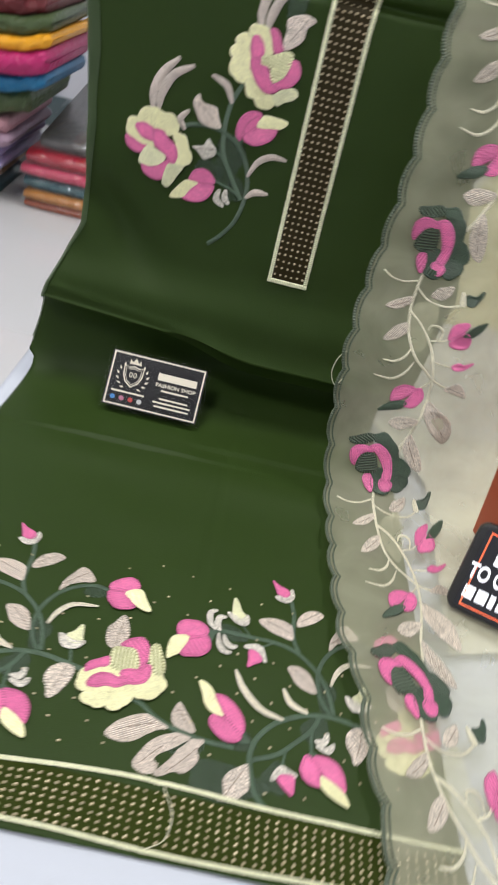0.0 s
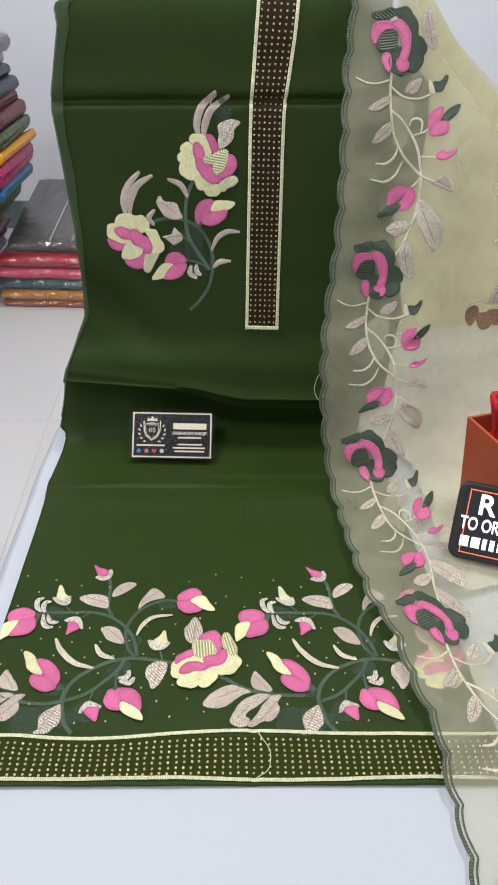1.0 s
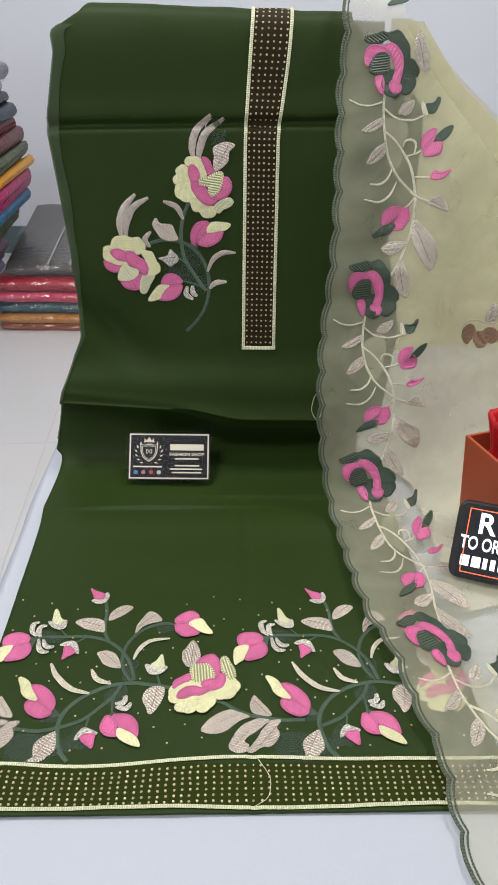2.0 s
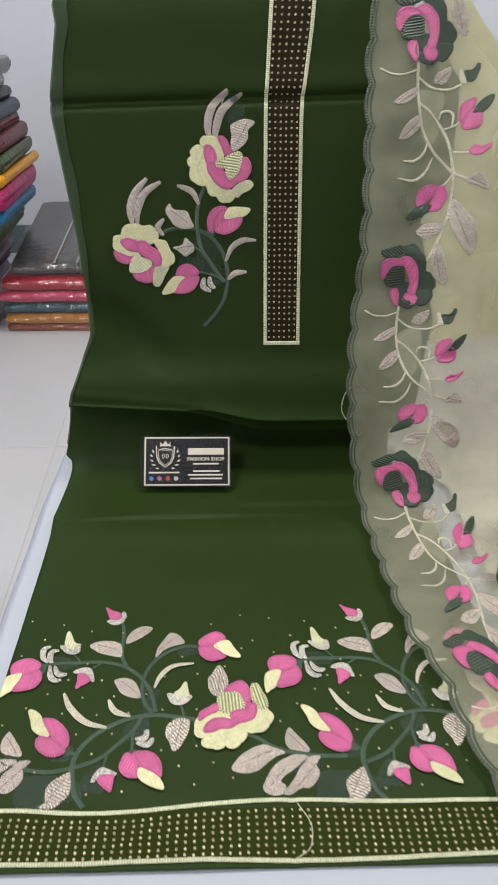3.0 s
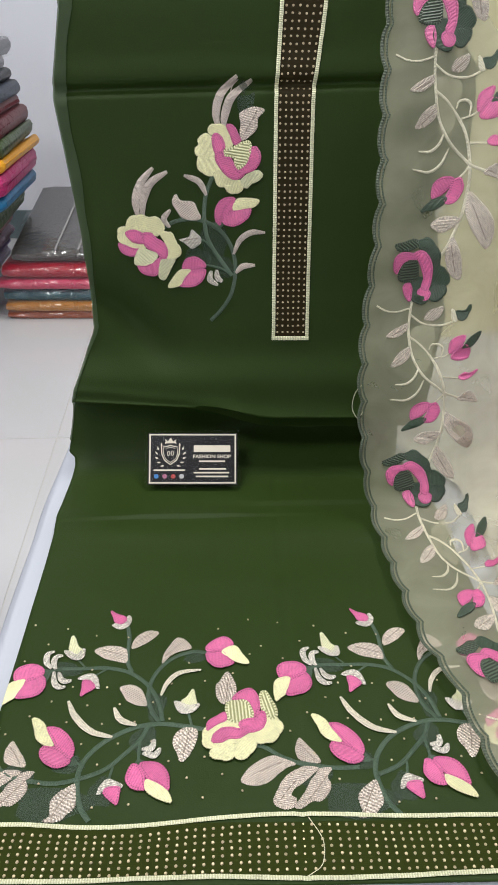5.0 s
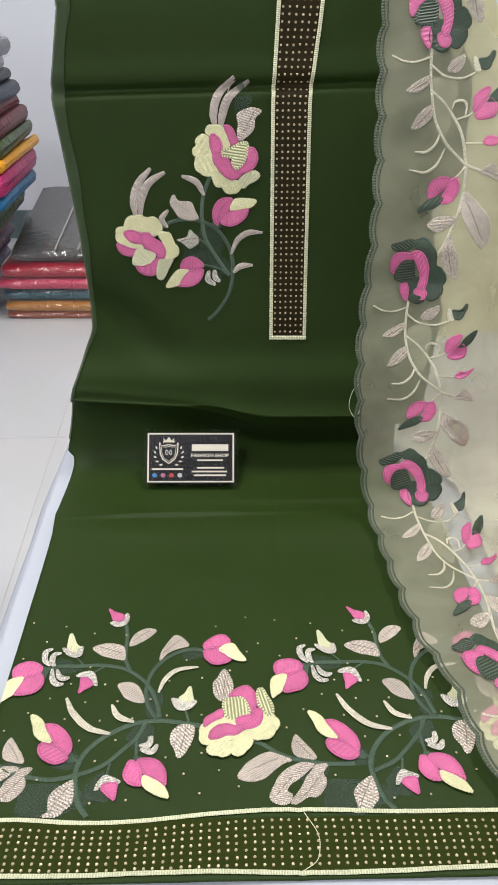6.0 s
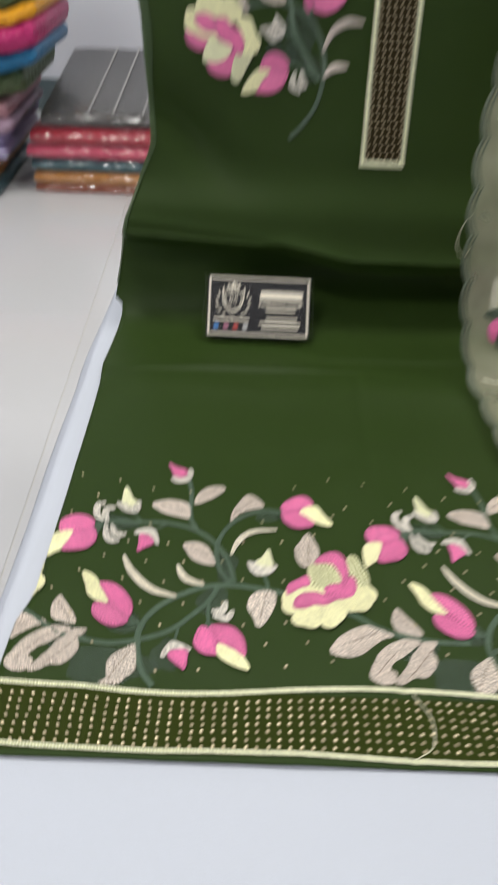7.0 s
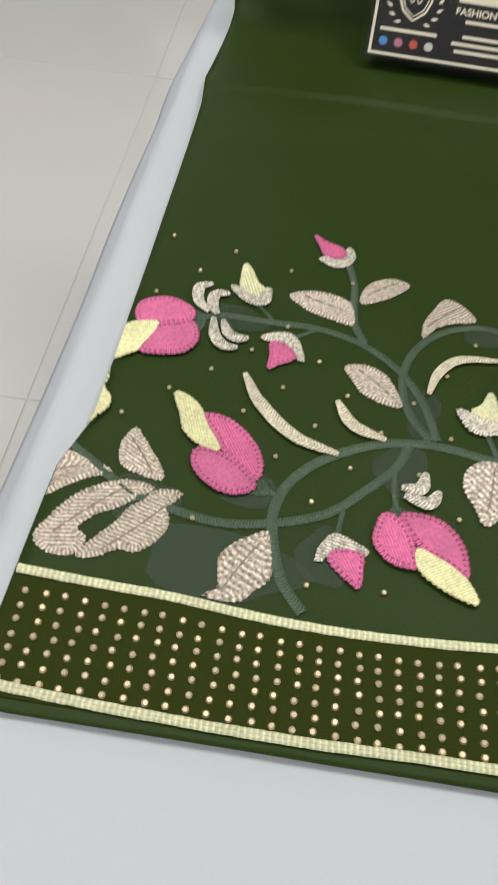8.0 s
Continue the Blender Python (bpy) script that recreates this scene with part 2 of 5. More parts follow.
# ---------- mesh helpers ----------
def mesh_object(name, verts, faces, material, parent=None, label="", uvs=None, smooth=True):
    me = bpy.data.meshes.new(name)
    me.from_pydata([tuple(v) for v in verts], [], faces)
    if uvs is not None:
        layer = me.uv_layers.new(name="UVMap")
        flat = np.empty(2 * len(me.loops), dtype=np.float32)
        for i, loop in enumerate(me.loops):
            flat[2 * i], flat[2 * i + 1] = uvs[loop.vertex_index]
        layer.data.foreach_set("uv", flat)
    if smooth:
        me.polygons.foreach_set("use_smooth", [True] * len(me.polygons))
    me.materials.append(material)
    me.update()
    ob = new(name, me)
    ob.parent = parent
    if label:
        ob["label"] = label
    return ob


def part(name, bm, material, parent=None, label="", smooth=False):
    me = bpy.data.meshes.new(name)
    bm.to_mesh(me)
    bm.free()
    me.polygons.foreach_set("use_smooth", [smooth] * len(me.polygons))
    me.materials.append(material)
    ob = new(name, me)
    ob.parent = parent
    if label:
        ob["label"] = label
    return ob


def box(x0, x1, y0, y1, z0, z1, bevel=0.0, segments=2):
    bm = bmesh.new()
    bmesh.ops.create_cube(bm, size=1, matrix=Matrix.Translation(((x0 + x1) / 2, (y0 + y1) / 2, (z0 + z1) / 2)) @ Matrix.Diagonal((x1 - x0, y1 - y0, z1 - z0, 1)))
    if bevel:
        bmesh.ops.bevel(bm, geom=bm.edges[:], offset=bevel, segments=segments, affect="EDGES", profile=0.5)
    return bm


def thing(name, label, category, at=(0, 0, 0), group="", kind=""):
    ob = new(name)
    ob.location = at
    ob.empty_display_size = 0.02
    return tagged(ob, label, category, group, kind)


def spline(points, n=10):
    """Catmull-Rom curve through points of any dimension."""
    P = [np.array(p, float) for p in points]
    P = [2 * P[0] - P[1]] + P + [2 * P[-1] - P[-2]]
    out = []
    for i in range(1, len(P) - 2):
        a, b, c, d = P[i - 1:i + 3]
        for k in range(n):
            t = k / n
            out.append(0.5 * (2 * b + (c - a) * t + (2 * a - 5 * b + 4 * c - d) * t * t + (3 * b - a - 3 * c + d) * t ** 3))
    out.append(P[-2])
    return np.array(out)


class Drape:
    """A cloth that hangs along a profile in y and z; points on it are (x, run along the cloth)."""

    def __init__(self, profile, ripple, side=1.0, fold=None, sag=None):
        self.curve = spline(profile, 14)
        steps = np.linalg.norm(np.diff(self.curve, axis=0), axis=1)
        self.run = np.concatenate([[0], np.cumsum(steps)])
        if fold:
            # the tucked fold between two profile points takes up a set length of cloth
            a, b, length = 14 * fold[0], 14 * fold[1], fold[2]
            start, end = self.run[a], self.run[b]
            self.run = np.where(self.run <= start, self.run, np.where(self.run < end, start + (self.run - start) * (length / (end - start)), self.run - end + start + length))
        tang = np.gradient(self.curve, axis=0)
        tang /= np.linalg.norm(tang, axis=1)[:, None]
        self.norm = side * np.stack([-tang[:, 1], tang[:, 0]], axis=1)
        self.ripple, self.sag = ripple, sag

    def at(self, x, v, h=0.0):
        y, z = np.interp(v, self.run, self.curve[:, 0]), np.interp(v, self.run, self.curve[:, 1])
        ny, nz = np.interp(v, self.run, self.norm[:, 0]), np.interp(v, self.run, self.norm[:, 1])
        h = h + self.ripple(x, v)
        return (x, y + ny * h, z + nz * h + (self.sag(x, v) if self.sag else 0.0))


def sheet(name, surf, left, right, v0, v1, nu, nv, material, parent, label="", thick=0.0, lift=0.0):
    """A cloth panel between two edge functions of the run."""
    verts, uvs, faces = [], [], []
    for j in range(nv + 1):
        v = v0 + (v1 - v0) * j / nv
        a, b = left(v), right(v)
        for i in range(nu + 1):
            x = a + (b - a) * i / nu
            verts.append(surf(x, v, lift))
            uvs.append((x, v))
    for j in range(nv):
        for i in range(nu):
            k = j * (nu + 1) + i
            faces.append((k, k + 1, k + nu + 2, k + nu + 1))
    ob = mesh_object(name, verts, faces, material, parent, label, uvs)
    if thick:
        mod = ob.modifiers.new("thickness", "SOLIDIFY")
        mod.thickness, mod.offset = thick, -1.0
    return ob


class Embroidery:
    """Raised stitched shapes laid on a cloth surface; each shape is a mesh of its own."""

    def __init__(self, surf, parent, keep=None, dx=0.0, dv=0.0, bounds=(lambda v: -9.0, lambda v: 9.0)):
        self.surf, self.parent, self.keep, self.dx, self.dv = surf, parent, keep, dx, dv
        self.level = 0
        self.bounds = bounds

    def lay(self, name, verts, faces, uvs, material, label=""):
        cx = sum(v[0] for v in verts) / len(verts) + self.dx
        cv = sum(v[1] for v in verts) / len(verts) + self.dv
        if self.keep and not self.keep(cx, cv):
            return None
        low, high = self.bounds
        gone = [not low(v[1] + self.dv) <= v[0] + self.dx <= high(v[1] + self.dv) for v in verts]
        faces = [f for f in faces if not all(gone[i] for i in f)]
        out = [self.surf(min(max(x + self.dx, low(v + self.dv)), high(v + self.dv)), v + self.dv, h) for x, v, h in verts]
        return mesh_object(name, out, faces, material, self.parent, label, uvs)

    def strip(self, name, axis, widths, material, height, slant=0.0, groove=0.0, rag=0.0, label=""):
        axis = np.array(axis)
        n = len(axis)
        tang = np.gradient(axis, axis=0)
        tang /= np.linalg.norm(tang, axis=1)[:, None] + 1e-9
        side = np.stack([-tang[:, 1], tang[:, 0]], axis=1)
        run = np.concatenate([[0], np.cumsum(np.linalg.norm(np.diff(axis, axis=0), axis=1))])
        across = (-1.0, -0.72, -0.3, 0.0, 0.3, 0.72, 1.0)
        lift = (0.15, 0.75, 1.0, 1.0 - groove, 1.0, 0.75, 0.15)
        verts, uvs, faces = [], [], []
        base = 0.0003 + self.level
        for i in range(n):
            for c, l in zip(across, lift):
                w = widths[i] * c
                if rag and abs(c) == 1.0:
                    w *= 1 + rag * random.uniform(-1, 1)
                p = axis[i] + side[i] * w
                verts.append((p[0], p[1], base + height * l * min(1.0, widths[i] / 0.0012)))
                uvs.append((run[i] + slant * abs(w), abs(c)))
        m = len(across)
        for i in range(n - 1):
            for k in range(m - 1):
                a = i * m + k
                faces.append((a, a + m, a + m + 1, a + 1))
        return self.lay(name, verts, faces, uvs, material, label)

    def stem(self, width, material, *points):
        self.level = 0
        axis = spline(points, 7)
        self.strip("stem", axis, [width * 0.44] * len(axis), material, 0.0005, 0.5)

    def blade(self, width, material, *points):
        axis = spline(points, 8)
        n = len(axis)
        if width > 0.006:
            self.level += 0.00015
        widths = [width / 2 * (0.12 + math.sin(math.pi * (0.06 + 0.88 * i / (n - 1))) ** 0.7) for i in range(n)]
        self.strip("blade", axis, widths, material, 0.0005, 0.6, 0.0, 0.05)

    def petal(self, material, stitch, *points, name="petal", height=0.00042, grow=0.0006):
        """A closed stitched shape: a rounded satin border along the outline, filled with threads that run at an angle."""
        loop = list(points) + [points[0], points[1], points[2]]
        ring = spline(loop, 8)[8:8 * (len(points) + 1)]
        area = 0.5 * float(np.sum(ring[:, 0] * np.roll(ring[:, 1], -1) - ring[:, 1] * np.roll(ring[:, 0], -1)))
        if area < 0:
            ring, area = ring[::-1], -area
        gaps = np.linalg.norm(np.roll(ring, -1, axis=0) - ring, axis=1)
        girth = float(gaps.sum())
        # even spacing along the outline
        n = max(16, int(girth / 0.0009) // 2 * 2)
        run = np.concatenate([[0], np.cumsum(gaps)])
        closed = np.vstack([ring, ring[:1]])
        step = np.linspace(0, girth, n, endpoint=False)
        ring = np.stack([np.interp(step, run, closed[:, k]) for k in (0, 1)], axis=1)
        tang = np.roll(ring, -1, axis=0) - np.roll(ring, 1, axis=0)
        tang /= np.linalg.norm(tang, axis=1)[:, None] + 1e-9
        inward = np.stack([-tang[:, 1], tang[:, 0]], axis=1)
        if material in (CREAM, DARKLEAF) and name == "petal":
            # scalloped edge
            waves = max(3, round(girth / 0.0125))
            ring = ring - inward * (0.0011 * np.abs(np.sin(math.pi * waves * step / girth + ring[0, 0] * 500)) ** 0.6 - 0.0004)[:, None]
        reach = min(0.0020, 0.32 * 2 * area / girth)
        ring = ring - inward * (grow if name != "leaf" else 0.0002)
        jag = np.array([0.00022 * (-1) ** i + random.uniform(-0.00015, 0.00015) for i in range(n)])
        self.level += 0.00005
        base = 0.0003 + self.level
        verts, uvs, faces = [], [], []
        for part_in, l, w in ((0.0, 0.05, 1.0), (0.18, 0.65, 0.94), (0.5, 1.0, 0.8), (1.0, 0.8, 0.6)):
            inset = ring + inward * (reach * part_in) + (inward * jag[:, None] if part_in == 0 else 0)
            for i in range(n):
                verts.append((inset[i, 0], inset[i, 1], base + height * l))
                uvs.append((step[i], w))
        for j in range(3):
            for i in range(n):
                p, q = j * n + i, j * n + (i + 1) % n
                faces.append((p, q, q + n, p + n))
        # the filling has its own run of thread
        c, sn = math.cos(radians(stitch)), math.sin(radians(stitch))
        k = len(verts)
        for i in range(n):
            x, v, h = verts[3 * n + i]
            verts.append((x, v, h))
            uvs.append((x * c + v * sn, 0.5))
        for tri in tessellate_polygon([[Vector((verts[k + i][0], verts[k + i][1], 0)) for i in range(n)]]):
            faces.append(tuple(k + t for t in tri))
        made = self.lay(name, verts, faces, uvs, material)
        if made and name == "leaf":
            # midrib: a darker line of stitching along the longer axis
            mid = ring.mean(axis=0)
            _, _, axes = np.linalg.svd(ring - mid)
            far = float(np.max(np.abs((ring - mid) @ axes[0])))
            side = np.array((-axes[0][1], axes[0][0]))
            line = [mid + axes[0] * far * t + side * far * 0.06 * (1 - t * t) for t in np.linspace(-0.62, 0.66, 12)]
            self.level += height
            self.strip("midrib", line, [0.00030 + 0.00022 * math.sin(i * 2.3) for i in range(12)], VEIN, 0.0001)
            self.level -= height
        return made


# ---------- room ----------
FLOOR_Z = -0.29
X0, X1, Y0, Y1, TOP = -2.4, 2.4, -2.6, 1.95, 2.31

floor = tagged(part("floor", box(X0, X1, Y0, Y1, FLOOR_Z - 0.12, FLOOR_Z - 0.0009), GROUT), "pale grey glazed floor tiles with thin grout joints", "floor", kind="structure")
tagged(part("wall_north", box(X0, X1, Y1, Y1 + 0.12, FLOOR_Z - 0.12, TOP), WALL), "plain white painted wall behind the display", "wall", kind="structure")
tagged(part("wall_south", box(X0, X1, Y0 - 0.12, Y0, FLOOR_Z - 0.12, TOP), WALL), "plain white painted wall of the shop", "wall", kind="structure")
tagged(part("wall_west", box(X0 - 0.12, X0, Y0 - 0.12, Y1 + 0.12, FLOOR_Z - 0.12, TOP), WALL), "plain white painted side wall of the shop", "wall", kind="structure")
tagged(part("wall_east", box(X1, X1 + 0.12, Y0 - 0.12, Y1 + 0.12, FLOOR_Z - 0.12, TOP), WALL), "plain white painted side wall of the shop", "wall", kind="structure")
tagged(part("ceiling", box(X0 - 0.12, X1 + 0.12, Y0 - 0.12, Y1 + 0.12, TOP, TOP + 0.1), CEIL), "plain white ceiling with light panels", "ceiling", kind="structure")

# ---------- low table with a white sheet ----------
table = thing("low_table", "low white laminate display table under a white sheet", "table", (0.25, 0, FLOOR_Z))
top = part("tabletop", box(-0.437, 0.50, -0.60, 0.32, 0.25, 0.285, 0.004), LAMINATE, table)
for lx in (-0.42, 0.45):
    for ly in (-0.55, 0.31):
        part("leg", box(lx - 0.02, lx + 0.02, ly - 0.02, ly + 0.02, 0, 0.25, 0.003), LAMINATE, table)


def sheet_wave(x, y):
    return 0.0008 * noise.noise((x * 9, y * 6, 3)) + 0.0005 * noise.noise((x * 30, y * 22, 8))


def cover(x, v, h):
    hang = max(0.0, -0.1885 - x)
    return (x, v, -0.0022 + h + sheet_wave(x, v) - 1.7 * hang)


def cover_left(v):
    return -0.187 - 0.017 * min(1.0, max(0.0, (0.25 - v) / 0.1)) - 0.010 * math.exp(-((v - 0.19) / 0.04) ** 2) - 0.002 * math.sin(v * 30)


sheet("bed_sheet", cover, cover_left, lambda v: 0.73, -0.58, 0.30, 230, 90, SHEET, None, thick=0.0015)
tagged(bpy.data.objects["bed_sheet"], "thin bluish-white cotton sheet spread over the low table", "sheet")

# ---------- suit ----------
SUIT_PROFILE = [(-0.217, 0.0012), (-0.1, 0.003), (0.05, 0.004), (0.10, 0.007), (0.14, 0.005), (0.19, 0.006), (0.213, 0.018), (0.227, 0.040), (0.224, 0.068), (0.2045, 0.0755), (0.2005, 0.0780), (0.2030, 0.0810), (0.209, 0.105), (0.222, 0.13), (0.229, 0.16), (0.245, 0.25), (0.262, 0.357), (0.277, 0.435), (0.293, 0.457), (0.310, 0.45), (0.315, 0.40)]


def bell(x, c, w):
    return math.exp(-((x - c) / w) ** 2)


def suit_ripple(x, v):
    lower = 1 - min(1, max(0, (v - 0.36) / 0.06))
    h = 0.0012 * lower * noise.noise((x * 14, v * 9, 1)) + 0.0006 * noise.noise((x * 40, v * 30, 5))
    h += 0.001 * bell(v, 0.508 - 0.06 * x, 0.005) * (1 - 0.4 * bell(x, 0.1, 0.1))
    h -= 0.0060 * bell(v, 0.787 + 0.03 * x, 0.0040)
    h += 0.0010 * bell(v, 0.798 + 0.03 * x, 0.010)
    # deeper hollow under the fold towards one side, and a pinched valley at the other
    h += 0.006 * bell(v, 0.504, 0.010) * min(1, max(0, (x + 0.05) / 0.06))
    h -= 0.016 * bell(v, 0.462, 0.022) * min(1, max(0, (x + 0.06) / 0.08))
    h -= 0.014 * bell(x + 0.8 * (v - 0.585), -0.108, 0.024) * bell(v, 0.590, 0.034)
    # centre crease
    h -= 0.0009 * bell(x, 0.036, 0.0028) * (1 if v < 0.42 else 0)
    lip = v - 0.334 - 0.03 * x
    h += 0.0034 * min(1, max(0, lip / 0.0045)) * math.exp(-max(0, lip) / 0.035) * bell(x, -0.06, 0.085)
    # a flat tuck that lifts towards the back, and the sharp lip of the big fold
    rise = v - 0.352 - 0.02 * x
    h += 0.0013 * min(1, max(0, rise / 0.007)) * math.exp(-max(0, rise) / 0.03) * min(1, max(0, (x + 0.02) / 0.03))
    h += 0.006 * bell(v, 0.455, 0.020) * min(1, max(0, (-0.03 - x) / 0.06))
    h += 0.004 * noise.noise((x * 7, v * 6, 9)) * min(1, max(0, (v - 0.55) / 0.1))
    return h


def suit_sag(x, v):
    """The big fold hangs lower towards one side."""
    step = min(1.0, max(0.0, (x + 0.035) / 0.075))
    drop = -0.065 * min(0.0, x + 0.03) - 0.0135 * step * step * (3 - 2 * step)
    return drop * bell(v, FOLD_V, 0.022)


FOLD_V = 0.504
SUIT = Drape(SUIT_PROFILE, suit_ripple, 1.0, (6, 14, 0.1485), suit_sag)


def suit_left(v):
    keys = [0, 0.08, 0.10, 0.31, 0.34, 0.42, 0.428, 0.434, 0.52, 0.558, 0.575, 0.664, 0.722, 0.7805, 0.845, 0.862, 0.88, 0.92, 0.98]
    xs = [-0.180, -0.178, -0.172, -0.172, -0.175, -0.171, -0.172, -0.178, -0.161, -0.147, -0.139, -0.1436, -0.151, -0.1586, -0.1465, -0.1485, -0.122, -0.10, -0.08]
    return float(np.interp(v, keys, xs))


def suit_right(v):
    keys = [0, 0.10, 0.25, 0.40, 0.43, 0.52, 0.585, 0.684, 0.72, 0.80, 0.83, 0.86, 0.88, 0.98]
    xs = [0.222, 0.212, 0.199, 0.190, 0.168, 0.19, 0.203, 0.182, 0.205, 0.206, 0.185, 0.145, 0.132, 0.13]
    return float(np.interp(v, keys, xs))


suit = thing("suit_fabric", "dark green unstitched suit fabric with floral embroidery on a low table", "suit fabric", (0, 0, 0))
sheet("cloth_panel", SUIT.at, suit_left, suit_right, 0.0042, 0.96, 90, 700, GREEN, suit, thick=0.0012)
sheet("selvedge", SUIT.at, lambda v: suit_left(v) - 0.001, lambda v: suit_left(v) + float(np.interp(v, [0.44, 0.56, 0.62, 0.70, 0.775, 0.82, 0.868], [0.0006, 0.0024, 0.0042, 0.0085, 0.0102, 0.0095, 0.0115])) + 0.0008 * math.sin(v * 90), 0.445, 0.868, 4, 90, GREEN_SHEER, suit, "paler sheer green selvedge strip", lift=0.0012)


def trim_strip(points, width, parent, surf=SUIT.at, level=0.0006):
    axis = spline(points, 24)
    e = Embroidery(surf, parent)
    e.level = level
    e.strip("trim", axis, [width / 2] * len(axis), TRIM, 0.0009, 0.0, 0.35, 0.06)


def sequin_mesh():
    me = bpy.data.meshes.new("sequin")
    bm = bmesh.new()
    bmesh.ops.create_cone(bm, cap_ends=True, segments=8, radius1=0.00108, radius2=0.0007, depth=0.0006)
    bm.to_mesh(me)
    bm.free()
    me.materials.append(SEQUIN)
    return me


SEQUIN_MESH = sequin_mesh()


def sequin(x, v, parent, size=1.0):
    p, q = Vector(SUIT.at(x, v, 0.0011)), Vector(SUIT.at(x, v + 0.002, 0.0011))
    r = Vector(SUIT.at(x + 0.002, v, 0.0011))
    n = (r - p).cross(q - p).normalized()
    ob = new("sequin", SEQUIN_MESH)
    ob.parent = parent
    tilt = Vector((random.uniform(-0.25, 0.25), random.uniform(-0.25, 0.25), 0))
    ob.matrix_basis = Matrix.Translation(p) @ (n + tilt).to_track_quat("Z", "Y").to_matrix().to_4x4() @ Matrix.Scale(size, 4)


def sequin_field(spots, parent, label, size=1.0):
    """Many sequins joined into one mesh."""
    verts, faces = [], []
    for x, v in spots:
        p, q, r = (Vector(SUIT.at(x, v, 0.001)), Vector(SUIT.at(x, v + 0.002, 0.001)), Vector(SUIT.at(x + 0.002, v, 0.001)))
        n = ((r - p).cross(q - p).normalized() + Vector((random.uniform(-0.25, 0.25), random.uniform(-0.25, 0.25), random.uniform(-0.2, 0.2)))).normalized()
        a = n.orthogonal().normalized()
        b = n.cross(a)
        k = len(verts)
        for ring, rad, up in ((0, 0.00105, -0.0003), (1, 0.00068, 0.0003)):
            for i in range(8):
                t = 2 * math.pi * i / 8
                verts.append(p + (a * math.cos(t) + b * math.sin(t)) * rad * size + n * up)
        for i in range(8):
            j = (i + 1) % 8
            faces.append((k + i, k + j, k + 8 + j, k + 8 + i))
        faces.append(tuple(range(k + 8, k + 16)))
    return tagged(mesh_object("sequin_rest", verts, faces, SEQUIN, parent, label, smooth=False), kind="stuff")


def hem_top(x):
    return 0.0425 + 0.003 * bell(x, 0.03, 0.05) - 0.0035 * bell(x, -0.09, 0.05)


# hem band with cream trims and rows of sequins
sheet("hem_band", SUIT.at, lambda v: suit_left(v) + 0.001, lambda v: suit_right(v) - 0.001, 0.0075, 0.0405, 60, 6, HEM, suit, "olive band with rows of sequins", lift=0.0006)
trim_strip([(suit_left(0.04) + 0.001 + 0.0398 * i, hem_top(suit_left(0.04) + 0.0398 * i)) for i in range(11)], 0.0028, suit)
trim_strip([(suit_left(0.005) + 0.001 + 0.0398 * i, 0.0082 + 0.0022 * bell(i, 0.0, 1.5) - 0.0010 * math.sin(i * 1.3)) for i in range(11)], 0.0028, suit)

# placket down the front
PLACKET_X = [(0.5658, 0.0328, 0.0691), (0.7767, 0.0313, 0.0668), (0.852, 0.0351, 0.0754), (0.90, 0.038, 0.078)]


def placket_edge(v, k):
    return float(np.interp(v, [p[0] for p in PLACKET_X], [p[k] for p in PLACKET_X]))


placket = sheet("placket", SUIT.at, lambda v: placket_edge(v, 1) + 0.001, lambda v: placket_edge(v, 2) - 0.001, 0.566, 0.905, 12, 110, BROWN, suit, "brown neckline placket with rows of sequins", lift=0.0008)
for k in (1, 2):
    shift = 0.0018 if k == 1 else -0.0018
    trim_strip([(placket_edge(v, k) + shift, v) for v in np.linspace(0.5665, 0.905, 12)], 0.0034, suit, level=0.0008)
trim_strip([(placket_edge(0.566, 1), 0.5672), (0.051, 0.5672), (placket_edge(0.566, 2), 0.5672)], 0.0036, suit, level=0.0010)


